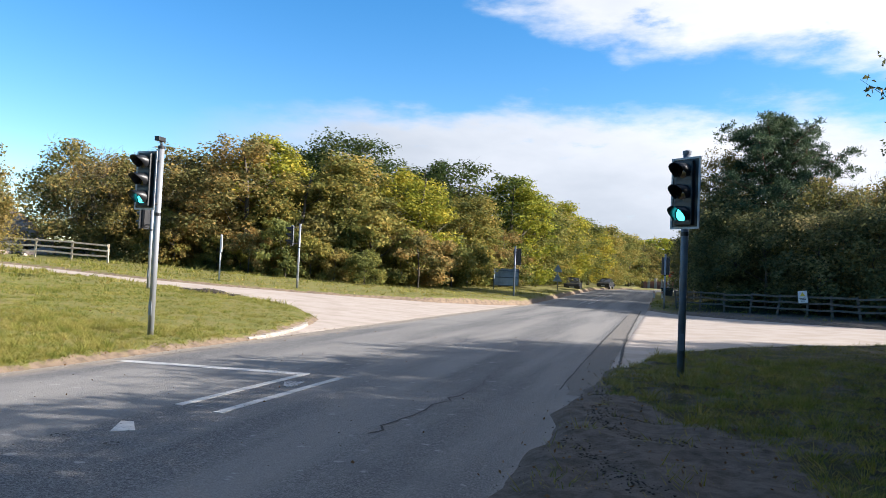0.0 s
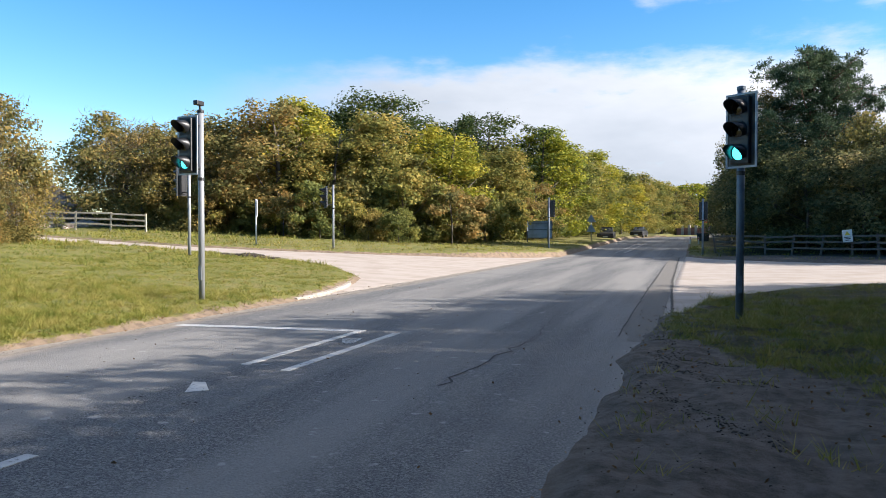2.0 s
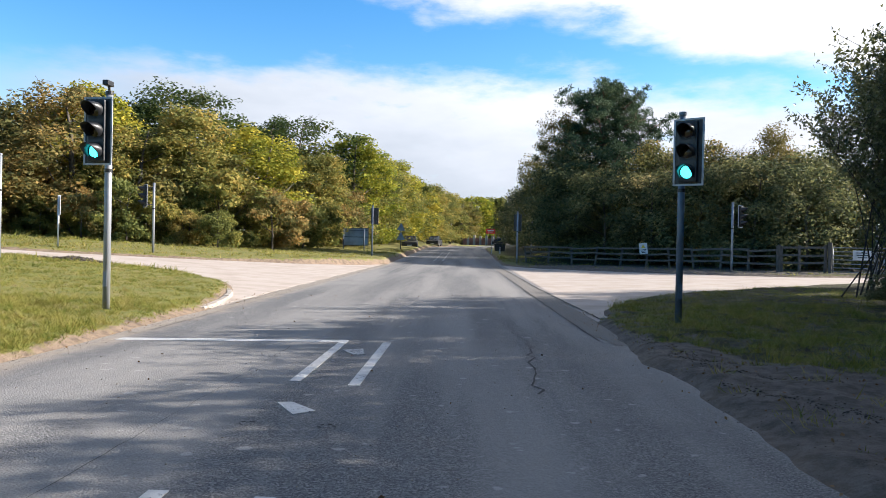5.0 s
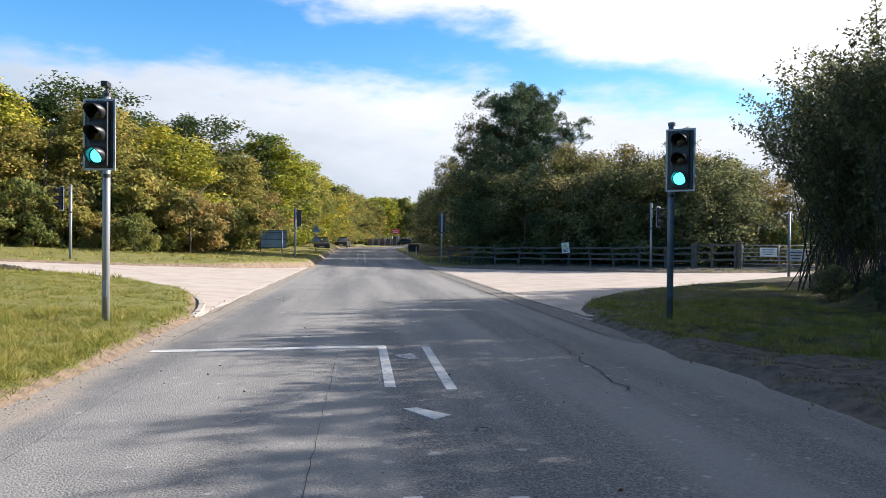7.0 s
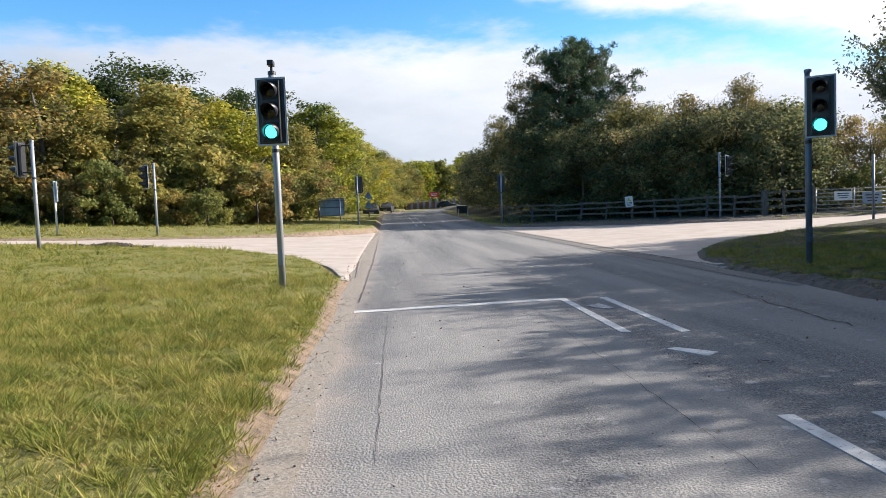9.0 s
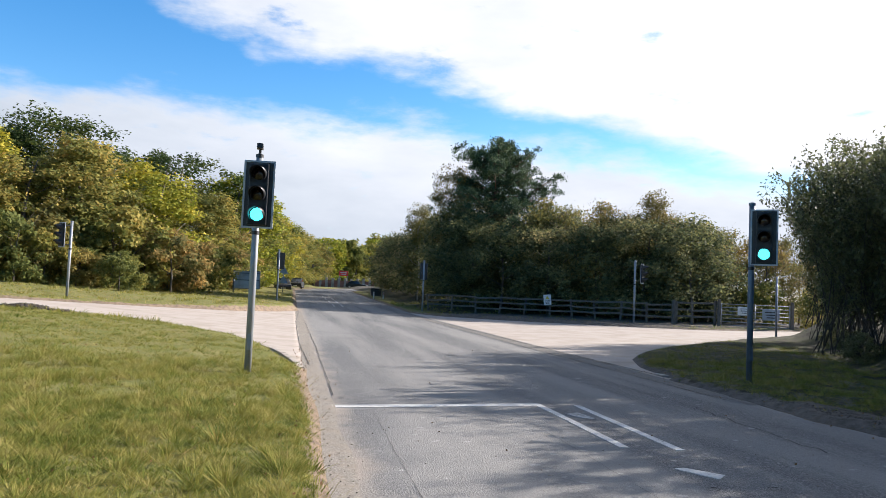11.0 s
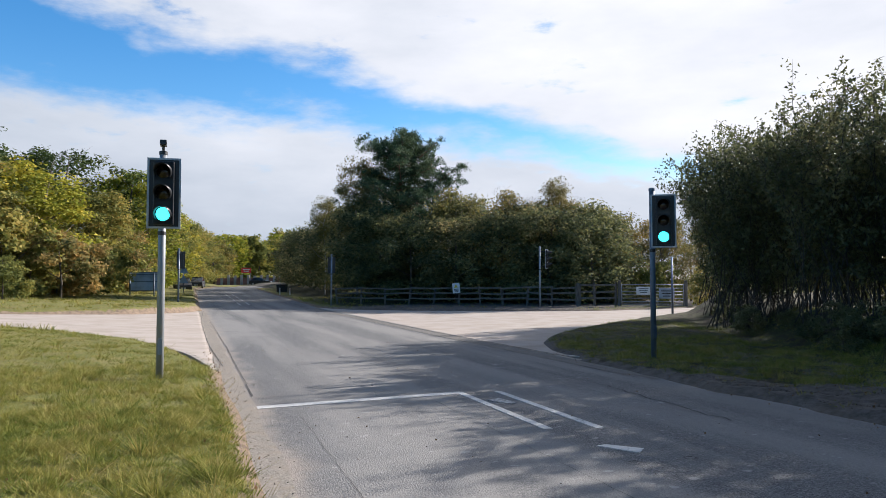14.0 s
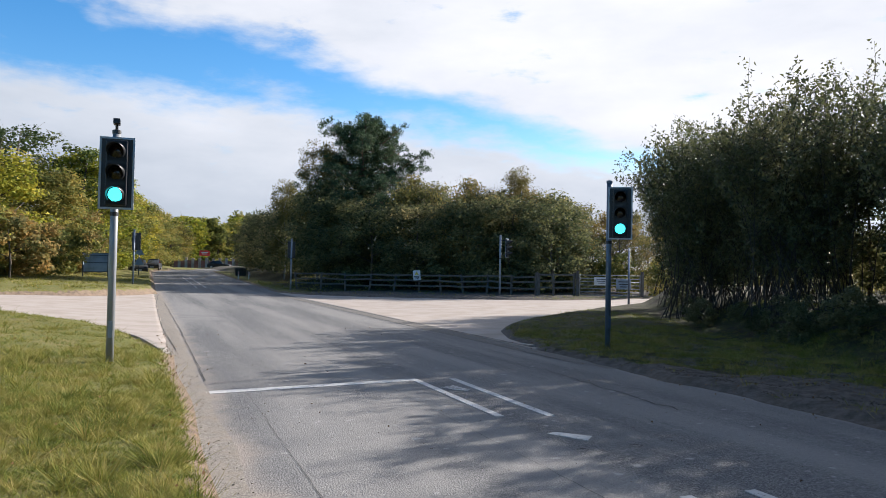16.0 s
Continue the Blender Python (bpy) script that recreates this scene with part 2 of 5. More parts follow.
def wood_material(name, a, b):
    m = Mat(name)
    m.colour(m.mix(m.ramp(m.noise(9, 5, 0.6, m.local(), (1, 1, 0.3)), 0.35, 0.7), a, b))
    m.set(0.85)
    m.bump(m.noise(60, 3, 0.6, m.local(), (1, 1, 0.2)), 0.5, 0.004)
    return m.m


def road_paint(name, keep):
    """White road paint, worn through to the stone in places."""
    m = Mat(name)
    pos = m.where()
    worn = m.ramp(m.noise(30, 5, 0.65, pos), keep - 0.06, keep + 0.06)
    c = m.mix(m.ramp(m.noise(6, 4, 0.6, pos), 0.3, 0.75), (0.462, 0.455, 0.436), (0.330, 0.323, 0.304))
    m.colour(m.mix(worn, c, (0.106, 0.102, 0.099)))
    m.set(0.7)
    m.bump(m.noise(95, 3, 0.7, pos), 0.5, 0.004)
    return m.m


def lamp_lens(name, c, power):
    m = Mat(name)
    m.colour(c)
    m.set(0.2)
    if power:
        m.p.inputs["Emission Color"].default_value, m.p.inputs["Emission Strength"].default_value = (*c, 1), power
    return m.m


def galvanised():
    m = Mat("galvanised_steel")
    pos = m.local()
    m.colour(m.mix(m.ramp(m.noise(7, 5, 0.6, pos, (1, 1, 0.15)), 0.3, 0.75), (0.277, 0.290, 0.304), (0.178, 0.191, 0.205)))
    m.set(0.5, 0.35)
    m.bump(m.noise(120, 2, 0.5, pos), 0.15, 0.002)
    return m.m


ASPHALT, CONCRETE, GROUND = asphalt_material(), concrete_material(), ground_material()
PAINT, PAINT_WORN = road_paint("white_road_paint", 0.62), road_paint("worn_white_road_paint", 0.50)
TAR = plain("dark_crack", (0.022, 0.021, 0.02), 0.9)
STRIP = gritty("dusty_channel", (0.120, 0.108, 0.094), (0.290, 0.258, 0.215), (0.215, 0.180, 0.142))
KERB = plain("kerb_concrete", (0.330, 0.290, 0.244), 0.9, 0, 0.2, 5.0, 0.5)
STRIP_GREY = gritty("grey_patched_strip", (0.070, 0.067, 0.064), (0.190, 0.178, 0.162), (0.130, 0.116, 0.100))
STEEL = galvanised()
BLUE_STEEL = plain("grey_blue_painted_steel", (0.106, 0.132, 0.165), 0.45, 0.2, 0.15)
BLACK = plain("black_plastic", (0.012, 0.013, 0.015), 0.42, 0, 0.1)
BOARD_EDGE = plain("pale_grey_board_edge", (0.396, 0.409, 0.416), 0.5)
GREEN_LIT = lamp_lens("lit_green_lens", (0.035, 0.75, 0.80), 2.2)
RED_OFF, AMBER_OFF, GREEN_OFF = lamp_lens("dark_red_lens", (0.012, 0.005, 0.005), 0), lamp_lens("dark_amber_lens", (0.014, 0.008, 0.004), 0), lamp_lens("dark_green_lens", (0.006, 0.03, 0.025), 0)
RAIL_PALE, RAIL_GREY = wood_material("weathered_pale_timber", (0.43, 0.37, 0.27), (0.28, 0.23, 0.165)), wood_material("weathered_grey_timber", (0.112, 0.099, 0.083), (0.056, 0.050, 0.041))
DARK_BARK = bark_material("dark_willow_bark", (0.040, 0.034, 0.028), (0.018, 0.016, 0.013))
BARK, PINE_BARK, BIRCH_BARK = bark_material("grey_brown_bark", (0.088, 0.072, 0.056), (0.040, 0.034, 0.026)), bark_material("pine_bark", (0.128, 0.068, 0.040), (0.056, 0.036, 0.024)), bark_material("birch_bark", (0.360, 0.344, 0.320), (0.096, 0.088, 0.080))
LEAF = {
    "olive": foliage("olive_leaves", [(0.050, 0.070, 0.020), (0.125, 0.140, 0.036), (0.235, 0.215, 0.050), (0.36, 0.26, 0.062)], 0.45),
    "brown": foliage("browning_leaves", [(0.055, 0.070, 0.024), (0.135, 0.130, 0.042), (0.240, 0.182, 0.056), (0.37, 0.24, 0.066)], 0.45),
    "yellow": foliage("yellow_green_leaves", [(0.085, 0.115, 0.014), (0.185, 0.200, 0.022), (0.30, 0.278, 0.030), (0.42, 0.32, 0.040)]),
    "dark": foliage("dark_oak_leaves", [(0.018, 0.032, 0.010), (0.034, 0.056, 0.015), (0.060, 0.080, 0.018), (0.115, 0.105, 0.024)]),
    "green": foliage("mid_green_leaves", [(0.054, 0.072, 0.022), (0.110, 0.126, 0.034), (0.190, 0.185, 0.044), (0.29, 0.235, 0.055)], 0.42),
    "scrub": foliage("scrub_leaves", [(0.036, 0.048, 0.023), (0.084, 0.096, 0.041), (0.180, 0.172, 0.072), (0.34, 0.28, 0.115)], 0.45),
    "willow": foliage("willow_leaves", [(0.034, 0.043, 0.020), (0.066, 0.077, 0.032), (0.115, 0.122, 0.055), (0.19, 0.18, 0.09)], 0.40, 0.42),
    "pine": foliage("pine_needles", [(0.022, 0.040, 0.022), (0.045, 0.074, 0.038), (0.085, 0.120, 0.060), (0.135, 0.165, 0.085)], 0.2),
    "birch": foliage("birch_leaves", [(0.090, 0.090, 0.027), (0.144, 0.126, 0.036), (0.198, 0.153, 0.054)], 0.35),
    "twig": foliage("bare_reddish_twigs", [(0.073, 0.056, 0.040), (0.112, 0.089, 0.063), (0.158, 0.125, 0.092)], 0.0, 0.9),
}
BLADE = foliage("grass_blades", [(0.070, 0.098, 0.016), (0.140, 0.158, 0.026), (0.235, 0.215, 0.050), (0.360, 0.290, 0.110)], 0.35, 0.6, 3.2)

# ---------------------------------------------------------------- small building helpers


def put(name, verts, faces, mat, parent=None, label="", smooth=False, at=None):
    """One mesh object from vertices and faces."""
    me = bpy.data.meshes.new(name)
    me.from_pydata([tuple(v) for v in verts], [], [tuple(f) for f in faces])
    if smooth:
        me.polygons.foreach_set("use_smooth", [True] * len(me.polygons))
    me.materials.append(mat)
    ob = new(name, me)
    if parent is not None:
        ob.parent = parent
    if at is not None:
        ob.matrix_basis = at
    return tagged(ob, label)


def part(name, bm, mat, parent, label="", at=None):
    me = bpy.data.meshes.new(name)
    bm.to_mesh(me)
    bm.free()
    me.materials.append(mat)
    ob = new(name, me)
    ob.parent = parent
    if at is not None:
        ob.matrix_basis = at
    return tagged(ob, label)


def box_bm(sx, sy, sz, at=(0, 0, 0), bevel=0.0):
    bm = bmesh.new()
    bmesh.ops.create_cube(bm, size=1.0)
    bmesh.ops.scale(bm, vec=(sx, sy, sz), verts=bm.verts)
    if bevel:
        bmesh.ops.bevel(bm, geom=bm.edges[:], offset=bevel, segments=2, affect="EDGES", profile=0.6)
    bmesh.ops.translate(bm, vec=at, verts=bm.verts)
    return bm


def tube(path, radii, sides=8, cap=True):
    """Vertices and faces of a tapered tube along points."""
    verts, faces = [], []
    path = [Vector(p) for p in path]
    for i, p in enumerate(path):
        d = (path[min(i + 1, len(path) - 1)] - path[max(i - 1, 0)]).normalized()
        a = d.orthogonal().normalized()
        b = d.cross(a)
        for k in range(sides):
            w = 2 * math.pi * k / sides
            verts.append(p + (math.cos(w) * a + math.sin(w) * b) * float(radii[i]))
    for i in range(len(path) - 1):
        for k in range(sides):
            j = (k + 1) % sides
            faces.append((i * sides + k, i * sides + j, (i + 1) * sides + j, (i + 1) * sides + k))
    if cap:
        faces.append(tuple(range(sides))[::-1])
        faces.append(tuple((len(path) - 1) * sides + k for k in range(sides)))
    return verts, faces


def join(*pieces):
    verts, faces = [], []
    for v, f in pieces:
        n = len(verts)
        verts += list(v)
        faces += [tuple(i + n for i in q) for q in f]
    return verts, faces


def holder(name, m, label, category, group=""):
    ob = new(name)
    ob.empty_display_size = 0.2
    ob.matrix_basis = m
    return tagged(ob, label, category, group)


# ---------------------------------------------------------------- lie of the land


def smooth01(v, lo, hi):
    v = np.clip((np.asarray(v, float) - lo) / (hi - lo), 0, 1)
    return v * v * (3 - 2 * v)


def base_height(x, y):
    """The paved level: a bank to the left, a slow rise ahead."""
    x, y = np.asarray(x, float), np.asarray(y, float)
    z = 0.052 * np.clip(-3.6 - x, 0, 30) + np.clip(0.02 * (x - 5), 0, 0.3)
    return z + 0.017 * np.clip(y - 45, 0, 45) + 0.004 * np.clip(y - 90, 0, 120)


def road_middle(y):
    y = np.asarray(y, float)
    return 0.0045 * np.clip(y - 86, 0, 60) ** 2 + 0.54 * np.clip(y - 146, 0, None)


LEFT_SIDE_ROAD = [(-3.3, 13.6), (-3.75, 14.3), (-4.1, 16.2), (-4.55, 18.3), (-5.2, 20.0), (-7.2, 22.5), (-9.8, 24.2), (-13.0, 24.9), (-17.0, 25.7), (-26.0, 25.2), (-45.0, 20.0),
                  (-45.0, 24.5), (-26.0, 28.6), (-19.0, 28.7), (-15.7, 29.8), (-12.7, 31.5), (-9.9, 33.4), (-6.7, 36.3), (-4.6, 40.0), (-3.75, 43.2), (-3.3, 43.6)]
RIGHT_SIDE_ROAD = [(3.3, 12.8), (3.85, 13.6), (4.2, 15.6), (5.0, 17.6), (6.0, 19.1), (7.6, 20.7), (9.8, 22.3), (13.0, 24.6), (17.5, 27.2), (24.0, 28.5), (24.0, 31.5), (19.0, 31.0),
                   (15.5, 31.4), (13.0, 33.2), (10.0, 36.2), (7.5, 38.9), (5.0, 42.6), (3.9, 45.6), (3.3, 46.2)]


def polygon_distance(px, py, poly):
    """Signed distance to a polygon: negative inside."""
    d, inside = np.full(px.shape, 1e9), np.zeros(px.shape, bool)
    for (ax, ay), (bx, by) in zip(poly, poly[1:] + poly[:1]):
        ex, ey = bx - ax, by - ay
        t = np.clip(((px - ax) * ex + (py - ay) * ey) / (ex * ex + ey * ey), 0, 1)
        d = np.minimum(d, np.hypot(px - ax - t * ex, py - ay - t * ey))
        cross = ((ay > py) != (by > py)) & (px < ex * (py - ay) / (ey if abs(ey) > 1e-9 else 1e-9) + ax)
        inside ^= cross
    return np.where(inside, -d, d)


def paved_distance(x, y):
    edge = 3.55 + 0.06 * np.sin(y * 0.9) * np.sin(y * 0.37 + 1.0)
    road = np.abs(x - road_middle(y)) - edge
    near = (np.abs(x) < 60) & (y > 5) & (y < 60)
    d = road.copy()
    for poly in (LEFT_SIDE_ROAD, RIGHT_SIDE_ROAD):
        d[near] = np.minimum(d[near], polygon_distance(x[near], y[near], poly))
    return d


def value_noise(x, y, scale, seed=0):
    """Smooth noise from -1 to 1 on a lattice of that spacing."""
    x, y = np.asarray(x, float) / scale, np.asarray(y, float) / scale
    ix, iy = np.floor(x), np.floor(y)
    fx, fy = x - ix, y - iy
    fx, fy = fx * fx * (3 - 2 * fx), fy * fy * (3 - 2 * fy)

    def corner(a, b):
        h = np.sin(a * 127.1 + b * 311.7 + seed * 74.7) * 43758.5453
        return 2 * (h - np.floor(h)) - 1

    low = corner(ix, iy) * (1 - fx) + corner(ix + 1, iy) * fx
    high = corner(ix, iy + 1) * (1 - fx) + corner(ix + 1, iy + 1) * fx
    return low * (1 - fy) + high * fy


def rutted(x, y):
    """Where the right-hand road edge is worn to churned soil, and its lumps."""
    zone = smooth01(x, 3.0, 3.5) * (1 - smooth01(x, 6.6, 7.6)) * (1 - smooth01(y, 10.5, 12.5)) * smooth01(y, -6, -2)
    ridge = 1 - np.abs(value_noise(x + 0.3 * y, y, 0.75, 1)) * 2
    lumps = 0.022 * ridge * ridge * np.sign(ridge) + 0.020 * value_noise(x, y, 0.32, 2) + 0.012 * value_noise(x, y, 0.15, 3)
    return zone, lumps


def ripple(x, y):
    return (np.sin(x * 1.7 + 0.6 * np.sin(y * 1.1)) * np.sin(y * 1.3 + 0.8 * np.sin(x * 0.9)) + 0.5 * np.sin(x * 4.1 + y * 2.3) * np.sin(y * 3.7 - x * 1.9))


def grass_height(x, y, d=None):
    x, y = np.asarray(x, float), np.asarray(y, float)
    d = paved_distance(x, y) if d is None else d
    zone, lumps = rutted(x, y)
    d = d + zone * (0.10 + 0.10 * value_noise(x, y, 1.1, 4) + 0.06 * value_noise(x, y, 0.3, 5))
    z = base_height(x, y) + zone * lumps * smooth01(d, 0.0, 0.3) - 0.07 + (0.17 + 0.22 * (x < 0) * smooth01(y, 33, 38)) * smooth01(d, -0.15, 0.35) + 0.03 * ripple(x, y) * smooth01(d, 0.0, 0.8)
    # the earth bank under the willows
    front = x - np.interp(y, [-20, 6, 8.2, 10.8, 14.5, 24, 30], [7.5, 7.2, 6.9, 8.2, 9.4, 14.8, 19.5])
    z += 0.75 * smooth01(front, 0.0, 2.2) * (y < 27.5)
    return z + 0.45 * smooth01(y, 46, 50) * smooth01(x, 6, 9)


def bareness(x, y, d):
    """How much of the soil shows: road edges, and the worn dirt beside the right lane."""
    b = 0.9 * (1 - smooth01(d, 0.1, 0.45))
    dirt_edge = np.interp(y, [-10, 3, 7.5, 8.9, 10.4, 12.5], [6.6, 6.2, 5.4, 4.6, 3.9, 3.4])
    b = np.maximum(b, (1 - smooth01(x - dirt_edge, -0.3, 0.5)) * (x > 3.0) * (y < 12.5))
    front = x - np.interp(y, [-20, 6, 8.2, 10.8, 14.5, 24, 30], [7.5, 7.2, 6.9, 8.2, 9.4, 14.8, 19.5])
    b = np.maximum(b, 0.85 * smooth01(y, 30, 34) * (1 - smooth01(y, 44, 47)) * smooth01(x, 4.0, 6.0) * (x < 30))
    b = np.maximum(b, 0.62 * np.exp(-((x - 6.4) / 0.9) ** 2 - ((y - 9.3) / 0.8) ** 2))
    b = np.maximum(b, (x > 4.0) * (x < 12) * (y < 24) * (0.20 + 0.32 * np.sin(x * 2.3 + 1.4 * np.sin(y * 0.9)) * np.sin(y * 1.7 + np.sin(x * 1.3))))
    return np.where((front > -0.2) & (y < 27.5), np.minimum(b, 0.12), b)


def axis(lo, hi, fine, far):
    inner = list(np.arange(lo, hi + fine / 2, fine))
    steps, s, v = [], fine, hi
    while v < far:
        s *= 1.25
        v += s
        steps.append(v)
    back, s, v = [], fine, lo
    while v > -far:
        s *= 1.25
        v -= s
        back.append(v)
    return np.array(back[::-1] + inner + steps)


def sheet(name, xs, ys, height, mat, keep=None):
    gx, gy = np.meshgrid(xs, ys)
    gz = height(gx, gy)
    n, w = gx.size, len(xs)
    idx = np.arange(n).reshape(gx.shape)
    quads = np.stack([idx[:-1, :-1], idx[:-1, 1:], idx[1:, 1:], idx[1:, :-1]], -1).reshape(-1, 4)
    if keep is not None:
        quads = quads[keep(gx, gy).ravel()[quads].any(1)]
    me = bpy.data.meshes.new(name)
    me.vertices.add(n)
    me.vertices.foreach_set("co", np.stack([gx, gy, gz], -1).ravel())
    fill_quads(me, quads)
    me.materials.append(mat)
    return new(name, me), gx, gy


def fill_quads(me, quads):
    k = quads.shape[1]
    me.loops.add(quads.size)
    me.loops.foreach_set("vertex_index", quads.ravel().astype(np.int32))
    me.polygons.add(len(quads))
    me.polygons.foreach_set("loop_start", np.arange(0, quads.size, k, dtype=np.int32))
    me.polygons.foreach_set("loop_total", np.full(len(quads), k, np.int32))
    me.update(calc_edges=True)


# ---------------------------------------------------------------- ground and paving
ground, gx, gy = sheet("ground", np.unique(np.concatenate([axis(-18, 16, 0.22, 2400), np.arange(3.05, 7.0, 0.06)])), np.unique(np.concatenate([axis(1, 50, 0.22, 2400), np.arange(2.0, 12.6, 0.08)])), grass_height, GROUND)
dist = paved_distance(gx.ravel(), gy.ravel())
attr = ground.data.attributes.new("bare", "FLOAT", "POINT")
attr.data.foreach_set("value", bareness(gx.ravel(), gy.ravel(), dist).astype(np.float32))
ground.data.polygons.foreach_set("use_smooth", [True] * len(ground.data.polygons))
# mask of the painted shade: ground right of the road and by the fence
shade_tint = ground.data.attributes.new("shaded_mould", "FLOAT", "POINT")
shade_tint.data.foreach_set("value", np.maximum(smooth01(gx.ravel(), 3.0, 3.7) * (gy.ravel() < 27.5), smooth01(gx.ravel(), 4.0, 6.0) * smooth01(gy.ravel(), 30, 33) * (gx.ravel() < 40)).astype(np.float32))
tagged(ground, "rough grass verge with bare soil edges beside the road", "ground", kind="structure")

ys = np.concatenate([np.arange(-60, 0, 4.0), np.arange(0, 50, 0.5), np.arange(50, 260, 3.0)])
us = np.linspace(-3.68, 3.68, 17)
rv, rf = [], []
for y in ys:
    for u in us:
        x = float(road_middle(y)) + u
        rv.append((x, y, float(np.interp(y, [-60, 45, 90, 210, 260], [0, 0, 0.765, 1.245, 1.245])) + 0.012 * (1 - (u / 3.6) ** 2)))
for i in range(len(ys) - 1):
    for k in range(16):
        a = i * 17 + k
        rf.append((a, a + 1, a + 18, a + 17))
road = put("road", rv, rf, ASPHALT, smooth=True)
tagged(road, "worn grey asphalt road with cracks and dusty edges", "road", kind="structure")


def side_road(name, poly, label):
    xs = np.arange(min(p[0] for p in poly) - 0.5, max(p[0] for p in poly) + 0.6, 0.35)
    xs = np.unique(np.concatenate([xs[np.abs(np.abs(xs) - 3.6) > 0.12], [-3.66, -3.5, 3.5, 3.66]]))
    ys2 = np.arange(min(p[1] for p in poly) - 0.5, max(p[1] for p in poly) + 0.6, 0.35)
    ob, *_ = sheet(name, xs, ys2, lambda x, y: base_height(x, y) - 0.004 - 0.16 * (np.abs(x) < 3.6), CONCRETE, lambda x, y: polygon_distance(x, y, poly) < 0.15)
    return tagged(ob, label, "road", kind="structure")


side_road("pavement_left", LEFT_SIDE_ROAD, "pale sunlit concrete side road meeting the asphalt")
side_road("pavement_right", RIGHT_SIDE_ROAD, "pale concrete side road leading to a field gate")


def ribbon(points, widths, z=0.016):
    """A flat strip along points on the road."""
    v, f = [], []
    pts = [Vector((p[0], p[1], 0)) for p in points]
    for i, p in enumerate(pts):
        d = (pts[min(i + 1, len(pts) - 1)] - pts[max(i - 1, 0)]).normalized()
        s = Vector((d.y, -d.x, 0)) * widths[i] / 2
        for q in (p - s, p + s):
            v.append((q.x, q.y, z + 0.012 * (1 - (q.x / 3.6) ** 2) + float(np.interp(q.y, [45, 90], [0, 0.765]))))
    for i in range(len(pts) - 1):
        f.append((2 * i, 2 * i + 1, 2 * i + 3, 2 * i + 2))
    return v, f


def marking(name, corners, mat, label, group):
    v = [(x, y, 0.006 + 0.012 * (1 - (x / 3.6) ** 2) + float(np.interp(y, [45, 90], [0, 0.765]))) for x, y in corners]
    low = [(x, y, z - 0.012) for x, y, z in v]
    n = len(v)
    ob = put(name, v + low, [tuple(range(n))] + [(i, i + n, (i + 1) % n + n, (i + 1) % n) for i in range(n)], mat)
    return tagged(ob, label, "road marking", group, "structure")


marking("stop_line", [(-3.36, 9.54), (-0.30, 9.80), (-0.30, 10.0), (-3.36, 9.76)], PAINT, "white painted stop line across one lane", "road markings")
for x0, y0, y1 in ((-0.385, 7.07, 9.95), (0.205, 6.93, 9.84), (-0.385, 0.6, 4.02), (0.205, 0.6, 3.97), (-0.385, -6.0, -2.5), (0.205, -6.0, -2.5)):
    marking("centre_line", [(x0, y0), (x0 + 0.11, y0), (x0 + 0.11, y1), (x0, y1)], PAINT, "white painted double centre line dash", "road markings")
for y0 in (50.5, 56.5, 62.5, 68.5):
    for x0 in (-1.0, -0.4):
        marking("centre_line", [(x0, y0), (x0 + 0.13, y0), (x0 + 0.2, y0 + 4), (x0 + 0.07, y0 + 4)], PAINT_WORN, "worn white centre line dash on the far road", "road markings")
marking("paint_patch", [(-0.26, 6.16), (-0.14, 6.19), (0.12, 5.90), (-0.03, 5.76)], PAINT, "white diamond paint patch on asphalt", "road markings")
marking("paint_patch", [(-0.22, 9.12), (0.02, 9.24), (0.10, 8.80), (-0.02, 8.74)], PAINT_WORN, "worn white diamond paint patch on asphalt", "road markings")


def rough_line(points, width, name, label, mat=TAR, seed=1, wander=0.03, z=0.005):
    rng = random.Random(seed)
    pts, ws = [], []
    for (ax, ay), (bx, by) in zip(points, points[1:]):
        n = max(2, int(math.hypot(bx - ax, by - ay) / 0.18))
        for i in range(n):
            t = i / n
            pts.append((ax + (bx - ax) * t + rng.gauss(0, wander), ay + (by - ay) * t + rng.gauss(0, wander * 0.5)))
            ws.append(width * rng.uniform(0.35, 1.4))
    v, f = ribbon(pts, ws, z)
    return tagged(put(name, v, f, mat), label, "road crack", kind="structure")


rough_line([(2.18, 10.2), (2.06, 8.0), (1.98, 6.6)], 0.022, "crack", "jagged dark crack in the asphalt", seed=3)
rough_line([(1.95, 12.6), (2.18, 10.2)], 0.012, "crack", "fine dark crack in the asphalt", seed=4)
rough_line([(-0.92, 9.3), (-0.95, 3.0)], 0.005, "crack", "fine straight joint in the asphalt", seed=5, wander=0.006)
rough_line([(-2.86, 9.2), (-2.92, 3.4)], 0.005, "crack", "fine straight joint in the asphalt", seed=6, wander=0.006)
rough_line([(2.92, 37.0), (3.11, 18.4), (3.18, 13.6), (3.24, 10.4)], 0.032, "crack", "dark seam along the edge strip", seed=7, wander=0.012, z=0.009)
rough_line([(3.32, 45.0), (3.58, 23.1), (3.72, 17.6), (3.86, 13.4)], 0.06, "crack", "dark seam between asphalt and concrete", seed=8, wander=0.012, z=0.012)
rough_line([(-3.55, 14.6), (-3.70, 20.0), (-3.72, 31.0), (-3.45, 43.0)], 0.018, "crack", "dark seam between asphalt and concrete", seed=9, wander=0.006, z=0.012)
rough_line([(-3.30, 10.6), (-3.28, 18.3), (-3.36, 33.0)], 0.016, "crack", "dark seam along the dusty channel", seed=10, wander=0.012, z=0.009)
rough_line([(-3.2, 12.0), (3.2, 13.2)], 0.008, "crack", "fine crack across the road", seed=11, wander=0.02)
